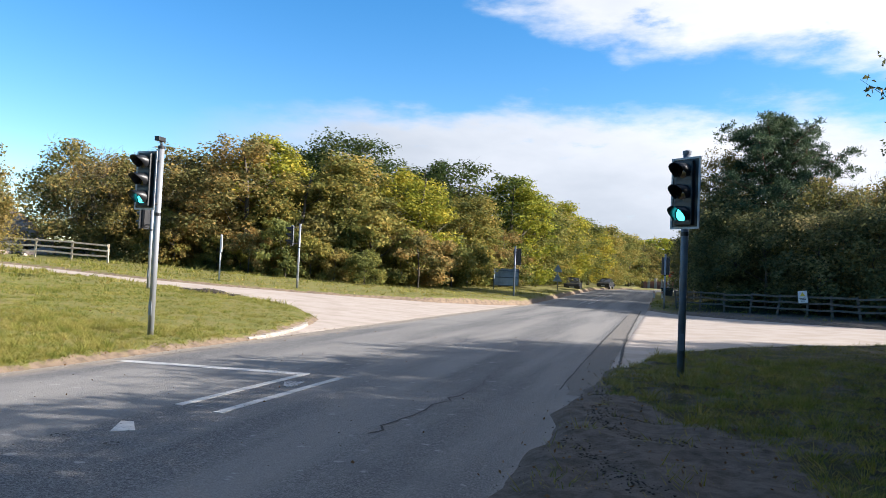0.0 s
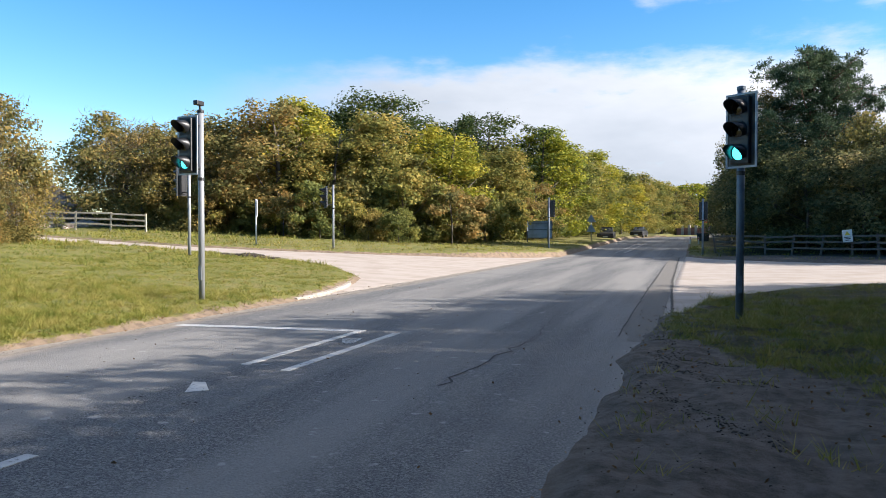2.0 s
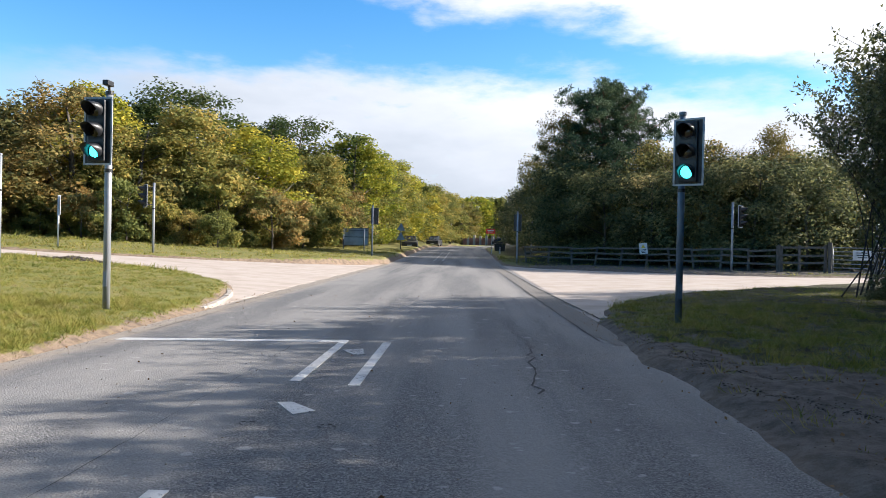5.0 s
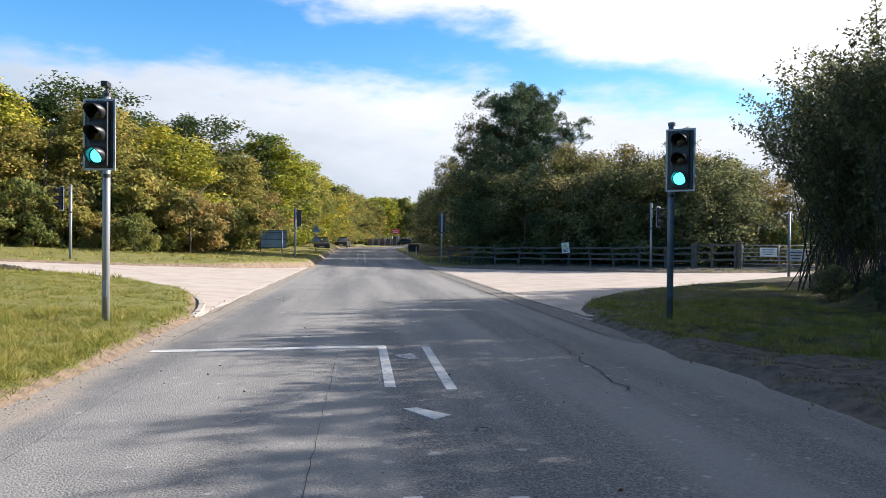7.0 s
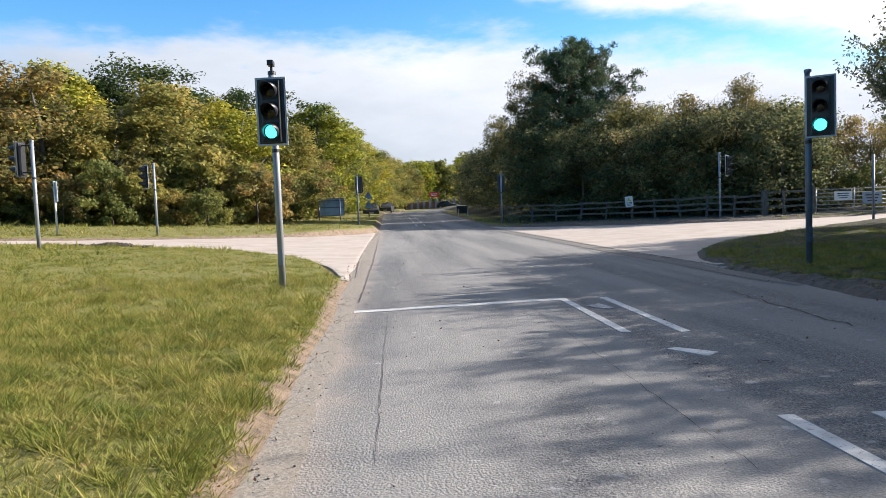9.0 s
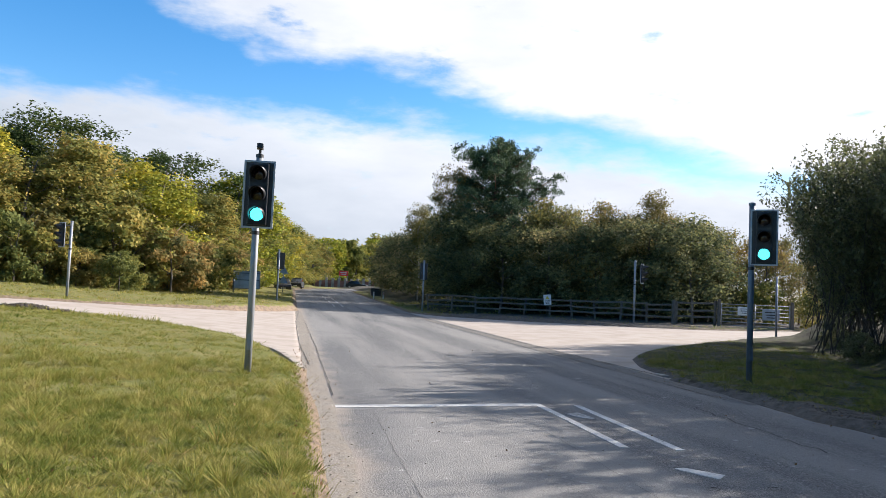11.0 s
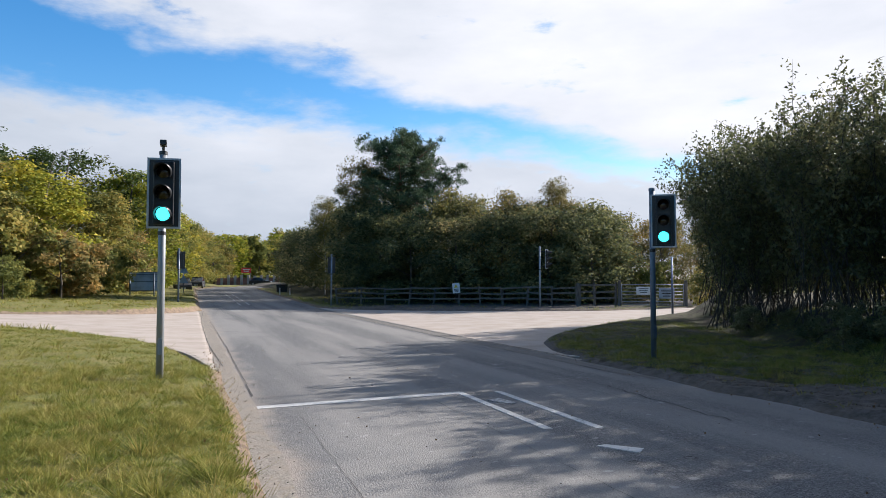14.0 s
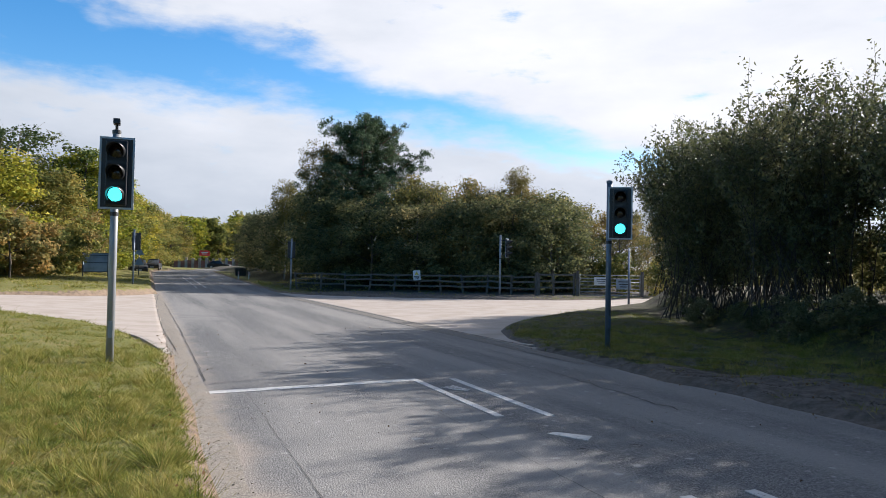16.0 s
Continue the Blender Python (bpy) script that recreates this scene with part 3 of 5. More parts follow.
v, f = ribbon([(3.5 - 0.012 * (y - 10), y) for y in np.arange(10.2, 45.5, 0.5)], [0.5 if y > 11 else 0.25 for y in np.arange(10.2, 45.5, 0.5)], 0.006)
tagged(put("edge_strip", v, f, STRIP_GREY), "dusty patched strip along the road edge", "road", kind="structure")
v, f = ribbon([(-3.52, y) for y in np.arange(0.5, 44, 0.5)], [0.34 + 0.06 * math.sin(y * 2.1) for y in np.arange(0.5, 44, 0.5)], 0.006)
tagged(put("edge_strip", v, f, STRIP), "pale dusty channel along the verge", "road", kind="structure")


def stud_socket(x, y):
    """The broken ring left where a road stud has come out."""
    rng = random.Random(int(x * 100))
    v, f = [], []
    for k in range(12):
        w = 2 * math.pi * k / 12
        r = rng.uniform(0.8, 1.2)
        v += [(x + 0.07 * r * math.cos(w), y + 0.06 * r * math.sin(w), 0.021), (x + 0.05 * math.cos(w), y + 0.04 * math.sin(w), 0.018)]
    f = [(2 * k, (2 * k + 2) % 24, (2 * k + 3) % 24, 2 * k + 1) for k in range(12) if k % 5 and k not in (3, 8)]
    tagged(put("stud_socket", v, f, TAR), "dark broken socket of a road stud in asphalt", "road stud", "stud sockets", "structure")


for sx, sy in ((-0.29, 5.45), (0.30, 5.43), (-0.75, 20.5), (-0.15, 20.6)):
    stud_socket(sx, sy)


def kerb_stone(a, b, label, z=0.055):
    a, b = Vector((*a, 0)), Vector((*b, 0))
    d = b - a
    mid = (a + b) / 2
    bm = box_bm(d.length - 0.02, 0.14, 0.24, bevel=0.02)
    for v in bm.verts:
        v.co += 0.012 * Vector(noise.noise_vector(v.co * 6 + mid))
    me = bpy.data.meshes.new("kerb_stone")
    bm.to_mesh(me), bm.free()
    me.materials.append(KERB)
    ob = new("kerb_stone", me)
    ob.matrix_basis = pose(mid.x, mid.y, z - 0.12 + float(base_height(mid.x, mid.y)) + 0.03, 0, 3, math.degrees(math.atan2(d.y, d.x)))
    tagged(ob, label, "kerb", "kerb stones")


def kerb_run(path, label, group, top=0.06, width=0.13):
    """Kerb stones laid end to end along a curve, each mitred to the next."""
    pts = [Vector((x, y, 0)) for x, y in path]
    sides = []
    for i in range(len(pts)):
        d = (pts[min(i + 1, len(pts) - 1)] - pts[max(i - 1, 0)]).normalized()
        sides.append(Vector((d.y, -d.x, 0)) * width / 2)
    rng = random.Random(4)
    for i in range(len(pts) - 1):
        a, b = pts[i].lerp(pts[i + 1], 0.012), pts[i].lerp(pts[i + 1], 0.988)
        z = [float(base_height(q.x, q.y)) + top + rng.uniform(-0.008, 0.008) for q in (a, b)]
        v = []
        for q, w, zz in ((a, sides[i], z[0]), (b, sides[i + 1], z[1])):
            v += [(*(q - w).xy, zz - 0.22), (*(q + w).xy, zz - 0.22), (*(q + w).xy, zz - 0.025), (*(q + w * 0.7).xy, zz), (*(q - w * 0.9).xy, zz), (*(q - w).xy, zz - 0.012)]
        f = [tuple(range(6)), tuple(range(11, 5, -1))] + [(k, k + 6, (k + 1) % 6 + 6, (k + 1) % 6) for k in range(6)]
        tagged(put("kerb_stone", v, f, KERB), label, "kerb", group)


kerb_run([(-3.72, 13.7), (-3.80, 14.5), (-3.92, 15.35), (-4.08, 16.2), (-4.28, 17.05), (-4.56, 17.85), (-4.98, 18.6)], "pale exposed concrete kerb stone at the verge tip", "kerb stones")
for a, b in (((3.80, 12.9), (3.92, 13.7)), ((3.92, 13.75), (4.1, 14.6))):
    kerb_stone(a, b, "dusty concrete kerb stone half sunk in soil", -0.012)
for k in range(9):
    kerb_stone((-3.85 - 0.02 * k, 44.2 + 0.92 * k), (-3.87 - 0.02 * k, 45.1 + 0.92 * k), "pale concrete kerb stone beside the far road", 0.1)

# ---------------------------------------------------------------- traffic signals


def lens_disc(r, depth):
    v, f = [], []
    rings = 4
    for i in range(rings):
        a = i / (rings - 1)
        for k in range(20):
            w = 2 * math.pi * k / 20
            v.append((r * a * math.cos(w) if i else 0.001 * math.cos(w), -depth * (1 - a * a), r * a * math.sin(w) if i else 0.001 * math.sin(w)))
    for i in range(rings - 1):
        for k in range(20):
            f.append((i * 20 + k, i * 20 + (k + 1) % 20, (i + 1) * 20 + (k + 1) % 20, (i + 1) * 20 + k))
    return v, f


def visor_shell(r, length):
    """A hood: a tube open below, cut back towards its lower edge."""
    v, f = [], []
    n = 18
    for inner in (0, 1):
        rr = r - 0.006 * inner
        for k in range(n + 1):
            w = math.radians(-40 + 260 * k / n)
            reach = length * (0.32 + 0.68 * smooth01(math.sin(w), -0.65, 0.9))
            v += [(rr * math.cos(w), 0, rr * math.sin(w)), (rr * 0.97 * math.cos(w), -float(reach), rr * 0.97 * math.sin(w) - 0.02)]
    m = 2 * (n + 1)
    for k in range(n):
        a = 2 * k
        f += [(a, a + 1, a + 3, a + 2), (m + a, m + a + 2, m + a + 3, m + a + 1), (a + 1, m + a + 1, m + a + 3, a + 3)]
    return v, f


def frame_bm(w, h, t, depth, at):
    """A rim round a board."""
    x0, x1, z0, z1 = -w / 2, w / 2, -h / 2, h / 2
    outer, inner = [(x0, z0), (x1, z0), (x1, z1), (x0, z1)], [(x0 + t, z0 + t), (x1 - t, z0 + t), (x1 - t, z1 - t), (x0 + t, z1 - t)]
    v = [(at[0] + x, at[1] + y, at[2] + z) for y in (-depth / 2, depth / 2) for ring in (outer, inner) for x, z in ring]
    f = []
    for i in range(4):
        j = (i + 1) % 4
        f += [(i, j, 4 + j, 4 + i), (8 + i, 12 + i, 12 + j, 8 + j), (i, 8 + i, 8 + j, j), (4 + i, 4 + j, 12 + j, 12 + i)]
    return v, f


def traffic_signal(x, y, z, height, facing, offset, label, steel=STEEL, lit=True, detector=False, drop=0.66, radius=0.057):
    """A pole with a three-lamp head. facing: degrees by which the head turns from looking back along the road; offset: the head's place from the pole."""
    s = holder("traffic_signal", pose(x, y, z), label, "traffic light", "traffic signals")
    put("pole", *tube([(0, 0, -0.25), (0, 0, height * 0.5), (0, 0, height)], [radius] * 3, 16), steel, s, smooth=True)
    put("pole_cap", *tube([(0, 0, height - 0.02), (0, 0, height + 0.03), (0, 0, height + 0.045)], [radius + 0.008, radius + 0.008, radius * 0.5], 16), steel if not detector else BLACK, s, smooth=False)
    top = height - 0.02
    put("cable_collar", *tube([(0, 0, top - drop - 0.62), (0, 0, top - drop - 0.56)], [radius + 0.006] * 2, 14), BLACK, s)
    part("access_door", box_bm(0.07, 0.012, 0.26, (0, -radius - 0.001, 0.55), 0.004), steel, s)
    m = Matrix.Rotation(radians(facing), 4, "Z") @ Matrix.Translation((offset[0], offset[1], top - drop))
    h = part("head", box_bm(0.30, 0.13, 0.98, (0, 0.02, 0), 0.02), BLACK, s, "black three-lamp signal head", m)
    part("backing_board", box_bm(0.486, 0.018, 1.078, (0, 0.033, 0), 0.004), BLACK, h)
    put("board_rim", *frame_bm(0.492, 1.084, 0.030, 0.012, (0, 0.018, 0)), BOARD_EDGE, h, "pale grey rim")
    for k, mat in enumerate((RED_OFF, AMBER_OFF, GREEN_LIT if lit else GREEN_OFF)):
        zc = 0.325 - 0.325 * k
        put("lens", *lens_disc(0.103, 0.022), mat, h, ("dark red lens", "dark amber lens", "lit cyan-green lens" if lit else "dark green lens")[k], True, Matrix.Translation((0, -0.048, zc)))
        put("visor", *visor_shell(0.125, 0.27), BLACK, h, "", True, Matrix.Translation((0, -0.04, zc)))
        part("lamp_door", box_bm(0.285, 0.02, 0.30, (0, -0.035, zc), 0.008), BLACK, h)
    for dz in (0.42, -0.40):
        a = m @ Vector((0, 0.08, dz))
        put("bracket", *tube([a, (0, 0, a.z)], [0.022, 0.022], 8), BLACK, s)
    if detector:
        put("detector_stalk", *tube([(0, 0, height), (0, -0.02, height + 0.12)], [0.022, 0.022], 8), BLACK, s)
        part("detector", box_bm(0.10, 0.20, 0.085, (0, -0.05, height + 0.155), 0.012), BLACK, s, "small black vehicle detector")
    return s


traffic_signal(-4.62, 11.85, 0.12, 3.60, -7, (0.082, -0.423), "grey steel traffic signal showing green, detector on top", detector=True)
traffic_signal(4.86, 12.28, 0.10, 3.50, -35, (0.217, -0.36), "blue-grey traffic signal showing green on the shaded verge", BLUE_STEEL)
traffic_signal(-13.55, 33.75, 0.60, 3.30, -46, (0.0, -0.42), "thin grey traffic signal facing the side road", lit=False, drop=0.58)
traffic_signal(-13.6, 22.6, 0.60, 3.30, -98, (0.0, -0.42), "thin grey traffic signal on the verge, seen from behind", lit=False, drop=0.52)
traffic_signal(-4.85, 47.0, 0.12, 3.60, 178, (-0.12, -0.2), "dark traffic signal facing oncoming traffic", BLUE_STEEL, lit=False)
traffic_signal(14.42, 35.95, 0.20, 3.45, 44, (0.0, -0.42), "thin grey traffic signal facing the gated track", lit=False)
traffic_signal(4.62, 46.7, 0.12, 3.35, 172, (0.0, -0.2), "grey traffic signal facing away under dark trees", lit=False)

# ---------------------------------------------------------------- signs and posts
SIGN_BACK = plain("grey_sign_back", (0.25, 0.30, 0.34), 0.5, 0.3, 0.2, 1.5)
SIGN_FRAME = plain("dark_sign_frame", (0.06, 0.08, 0.10), 0.5, 0.3)
WHITE = plain("white_paint", (0.58, 0.58, 0.56), 0.5, 0, 0.1)
YELLOW = plain("yellow_paint", (0.65, 0.47, 0.05), 0.5)
RED = plain("red_paint", (0.65, 0.03, 0.02), 0.45)
INK = plain("dark_print", (0.03, 0.03, 0.03), 0.6)


def big_sign(x, y, z):
    s = holder("direction_sign", pose(x, y, z, 0, 0, 8), "large road sign seen from behind, grey back on posts", "road sign")
    part("panel", box_bm(1.95, 0.03, 1.32, (0.95, 0, 1.30), 0.01), SIGN_BACK, s)
    put("rim", *frame_bm(2.0, 1.37, 0.05, 0.05, (0.95, -0.005, 1.30)), SIGN_FRAME, s)
    part("rail", box_bm(1.95, 0.03, 0.06, (0.95, -0.03, 1.28), 0.005), SIGN_FRAME, s)
    part("rail", box_bm(1.95, 0.03, 0.06, (0.95, -0.03, 1.80), 0.005), SIGN_FRAME, s)
    for px in (0.02, 1.62):
        put("post", *tube([(px, -0.09, -0.3), (px, -0.09, 1.9)], [0.045, 0.045], 10), SIGN_FRAME, s, smooth=True)


big_sign(-8.25, 55.7, 0.42)


def edge_on_sign(x, y, z):
    s = holder("roadside_sign", pose(x, y, z, 0, 0, 122), "pale narrow roadside sign on a thin post, seen edge-on", "road sign")
    put("post", *tube([(0, 0, -0.3), (0, 0, 2.42)], [0.042, 0.042], 10), WHITE, s, smooth=True)
    part("panel", box_bm(0.5, 0.03, 0.9, (-0.1, -0.06, 1.95), 0.006), WHITE, s)


edge_on_sign(-17.6, 32.8, 0.80)


def triangle_sign(x, y, z):
    s = holder("warning_sign", pose(x, y, z, 0, 0, 5), "two triangular warning signs on a post, seen from behind", "road sign")
    put("post", *tube([(0, 0, -0.3), (0, 0, 2.6)], [0.04, 0.04], 10), SIGN_FRAME, s, smooth=True)
    for zc in (2.0, 1.15):
        v = [(-0.42, y2, zc) for y2 in (-0.06, -0.03)] + [(0.42, y2, zc) for y2 in (-0.06, -0.03)] + [(0, y2, zc + 0.74) for y2 in (-0.06, -0.03)]
        put("plate", v, [(0, 2, 4), (1, 5, 3), (0, 1, 3, 2), (2, 3, 5, 4), (4, 5, 1, 0)], SIGN_BACK, s)


triangle_sign(-4.7, 66.0, 0.42)
for px, py in ((3.75, 67.8), (4.45, 66.1)):
    s = holder("marker_post", pose(px, py, 0.40), "short white verge marker post", "marker post", "verge marker posts")
    part("post_body", box_bm(0.10, 0.07, 0.85, (0, 0, 0.30), 0.01), WHITE, s)
    part("reflector", box_bm(0.06, 0.012, 0.12, (0, -0.04, 0.58), 0.003), RED, s)

bin_ob = holder("grit_bin", pose(4.9, 76.0, 0.52), "black plastic grit bin at the road edge", "grit bin")
bm = box_bm(1.15, 0.75, 0.75, (0, 0, 0.375), 0.05)
for v in bm.verts:
    v.co.x *= 0.88 + 0.16 * v.co.z
part("tub", bm, BLACK, bin_ob)
part("lid", box_bm(1.22, 0.82, 0.16, (0, 0, 0.83), 0.05), BLACK, bin_ob)

s = holder("lamp_post", pose(16.0, 26.3, 0.2), "thin dark pole beside the willow and track", "pole")
put("shaft", *tube([(0, 0, -0.3), (0, 0, 2.6)], [0.05, 0.045], 10), BLUE_STEEL, s, smooth=True)

# ---------------------------------------------------------------- fences and gate


def rail_between(a, b, w, h, mat, parent, name="rail"):
    a, b = Vector(a), Vector(b)
    d = b - a
    bm = box_bm(d.length, w, h, bevel=0.008)
    for v in bm.verts:
        v.co.z += 0.012 * math.sin(v.co.x * 2.3 + a.x)
    ob = part(name, bm, mat, parent)
    ob.matrix_basis = Matrix.Translation((a + b) / 2) @ d.to_track_quat("X", "Z").to_matrix().to_4x4()
    return ob


def fence(points, mat, label, name="fence", lean=4.0, post_h=1.15, seed=2, rails=3):
    rng = random.Random(seed)
    root = holder(name, pose(0, 0, 0), label, "fence")
    heads = []
    for x, y in points:
        z = float(grass_height(np.array([x]), np.array([y]))[0])
        tilt = Matrix.Rotation(radians(rng.gauss(0, lean)), 4, "Y") @ Matrix.Rotation(radians(rng.gauss(0, lean * 0.4)), 4, "X")
        m = Matrix.Translation((x, y, z)) @ tilt
        part("post", box_bm(0.11, 0.09, post_h + 0.35, (0, 0, post_h / 2 - 0.175), 0.012), mat, root, at=m)
        heads.append(m)
    for a, b in zip(heads, heads[1:]):
        for k in range(rails):
            zr = post_h * (0.92 - 0.29 * k)
            jit = [rng.gauss(0, 0.025) for _ in range(2)]
            rail_between(a @ Vector((0, -0.06, zr + jit[0])), b @ Vector((0, -0.06, zr + jit[1])), 0.04, 0.10, mat, root)
    return root


def along(points, step):
    out = []
    for (ax, ay), (bx, by) in zip(points, points[1:]):
        n = max(1, round(math.hypot(bx - ax, by - ay) / step))
        out += [(ax + (bx - ax) * i / n, ay + (by - ay) * i / n) for i in range(n)]
    return out + [points[-1]]


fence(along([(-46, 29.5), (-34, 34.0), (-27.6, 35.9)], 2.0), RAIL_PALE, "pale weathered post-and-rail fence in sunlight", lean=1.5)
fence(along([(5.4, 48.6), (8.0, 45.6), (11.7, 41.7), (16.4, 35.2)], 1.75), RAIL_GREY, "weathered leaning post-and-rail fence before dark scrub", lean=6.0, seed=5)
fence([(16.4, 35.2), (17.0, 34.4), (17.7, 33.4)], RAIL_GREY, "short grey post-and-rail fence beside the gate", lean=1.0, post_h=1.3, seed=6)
s = holder("gate_post", pose(16.4, 35.15, 0.28), "thick grey timber strainer post in the fence line", "post")
part("post_body", box_bm(0.24, 0.22, 1.7, (0, 0, 0.45), 0.02), RAIL_GREY, s)


def field_gate(ax, ay, bx, by, z):
    d = Vector((bx - ax, by - ay, 0))
    L = d.length
    root = holder("field_gate", pose(ax, ay, z, 0, 0, math.degrees(math.atan2(d.y, d.x))), "closed galvanised field gate with white notices", "gate")
    for k in range(7):
        zr = 0.18 + 0.17 * k + 0.012 * k
        put("bar", *tube([(0, 0, zr), (L, 0, zr)], [0.02, 0.02], 8), STEEL, root, smooth=True)
    for px in (0.0, L * 0.5, L):
        put("upright", *tube([(px, 0, 0.12), (px, 0, 1.32)], [0.024, 0.024], 8), STEEL, root, smooth=True)
    for px in (-0.12, L + 0.12):
        part("gate_post", box_bm(0.16, 0.16, 1.9, (px, 0, 0.55), 0.015), RAIL_GREY, root)
    for cx, cz, w, h, mat in ((1.15, 0.95, 0.75, 0.42, WHITE), (2.35, 0.80, 0.8, 0.55, SIGN_BACK)):
        nt = part("notice", box_bm(w, 0.012, h, (cx, -0.04, cz), 0.003), mat, root, "white notice board with faint print")
        for r in range(3):
            part("print_bar", box_bm(w * (0.7 - 0.1 * r), 0.004, h * 0.09, (cx, -0.049, cz + h * (0.25 - 0.25 * r)), 0.0), INK, nt)
    return root


field_gate(17.95, 33.2, 20.75, 31.6, 0.26)

s = holder("warning_notice", pose(11.6, 41.55, 0.35, 0, -6, -28), "small white notice with a yellow triangle on the fence", "notice")
part("plate", box_bm(0.46, 0.012, 0.62, (0, -0.12, 0.95), 0.004), WHITE, s)
put("triangle", [(-0.13, -0.130, 0.98), (0.13, -0.130, 0.98), (0, -0.130, 1.2), (-0.13, -0.127, 0.98), (0.13, -0.127, 0.98), (0, -0.127, 1.2)], [(0, 1, 2), (5, 4, 3), (0, 3, 4, 1), (1, 4, 5, 2), (2, 5, 3, 0)], YELLOW, s)
for r in range(3):
    part("print_bar", box_bm(0.34 - 0.06 * r, 0.004, 0.035, (0, -0.128, 0.88 - 0.075 * r)), INK, s)

# ---------------------------------------------------------------- plants


def unit(v):
    return v / (np.linalg.norm(v, axis=1)[:, None] + 1e-9)


def leaf_mesh(name, centres, length, width, mat, rng, up=0.0, jitter=0.35, fold=0.25, tri=False, face=None, along_face=False):
    """Many small leaves, one island each. face: for each leaf the way out of its bough, which it looks to, or grows along."""
    n = len(centres)
    c = np.asarray(centres, float)
    d = rng.normal(size=(n, 3))
    d[:, 2] += up
    if face is not None and along_face:
        d = unit(d) + 1.1 * face
    d = unit(d)
    if face is not None and not along_face:
        look_to = unit(0.75 * face + np.array([0, 0, 0.3]) + 0.85 * unit(rng.normal(size=(n, 3))))
        d = unit(d - look_to * (d * look_to).sum(1)[:, None])
        o = np.cross(look_to, d)
    else:
        o = unit(np.cross(d, rng.normal(size=(n, 3))))
    nn = np.cross(d, o)
    s = rng.uniform(1 - jitter, 1 + jitter, n)[:, None]
    l, w = length * s / 2, width * s / 2
    if tri:
        k, q = 3, np.stack([c - d * l, c + o * w * 1.3 + d * l * 0.3, c + d * l - o * w * 0.7], 1).reshape(-1, 3)
    else:
        k, q = 4, np.stack([c - d * l, c + o * w + nn * w * fold - d * l * 0.1, c + d * l, c - o * w + nn * w * fold - d * l * 0.1], 1).reshape(-1, 3)
    me = bpy.data.meshes.new(name)
    me.vertices.add(k * n)
    me.vertices.foreach_set("co", q.ravel())
    fill_quads(me, np.arange(k * n).reshape(-1, k))
    me.materials.append(mat)
    return me


def blob_points(rng, blobs, n, shell=0.34, floor=0.0, ways=False):
    b = np.asarray(blobs, float)
    weight = (b[:, 3] * b[:, 4] + b[:, 3] * b[:, 5]) ** 0.9
    pick = rng.choice(len(b), n, p=weight / weight.sum())
    d = rng.normal(size=(n, 3))
    d /= np.linalg.norm(d, axis=1)[:, None]
    r = 1.0 - np.abs(rng.normal(0, shell, n))
    r *= 1 + 0.12 * np.sin(d[:, 0] * 7 + pick) * np.sin(d[:, 1] * 6 + 2 * pick) + 0.10 * rng.normal(size=n) * (rng.random(n) < 0.3)
    p = b[pick, :3] + d * r[:, None] * b[pick, 3:]
    keep = p[:, 2] > floor
    return (p[keep], d[keep]) if ways else p[keep]


def crown_blobs(rng, width, low, high, count, size):
    """Boughs filling an egg-shaped crown whose outline bulges into leading limbs."""
    out = []
    leads = [(rng.random() * 2 * math.pi, rng.uniform(0.86, 1.0), rng.uniform(0.86, 1.12)) for _ in range(7)]
    for k in range(count):
        t = rng.random() ** 0.85
        a, tall, wide = leads[k % 7]
        a += rng.normal(0, 0.6)
        full = math.sqrt(max(0.05, 1 - ((t - 0.42) / 0.62) ** 2))
        z = low + (high - low) * t * tall
        r = width / 2 * full * wide * rng.random() ** 0.42 * 0.9
        s = size * rng.uniform(0.45, 1.3)
        out.append((r * math.cos(a), r * math.sin(a), z, s, s, s * rng.uniform(0.55, 0.9)))
    return out


def limbs(rng, height, radius, count, reach, start=0.3, rise=0.9):
    """A tapered trunk with bent limbs."""
    bend = [(rng.normal(0, 0.03) * height * i / 4, rng.normal(0, 0.03) * height * i / 4, height * i / 4) for i in range(5)]
    bend[0] = (0, 0, -0.3)
    pieces = [tube(bend, [radius * (1 - 0.2 * i) for i in range(4)] + [radius * 0.12], 8)]
    for k in range(count):
        t = start + (0.95 - start) * k / max(1, count - 1)
        i = min(3, int(t * 4))
        p0 = Vector(bend[i]).lerp(Vector(bend[i + 1]), t * 4 - i)
        a = k * 2.4 + rng.normal(0, 0.3)
        r = reach * (1 - 0.55 * t) * rng.uniform(0.7, 1.1)
        p1 = p0 + Vector((r * 0.5 * math.cos(a), r * 0.5 * math.sin(a), r * 0.35 * rise))
        p2 = p0 + Vector((r * math.cos(a + 0.2), r * math.sin(a + 0.2), r * rise))
        r0 = radius * (1 - 0.75 * t) * 0.55
        pieces.append(tube([p0, p1, p2], [r0, r0 * 0.65, r0 * 0.2], 6))
    return join(*pieces)


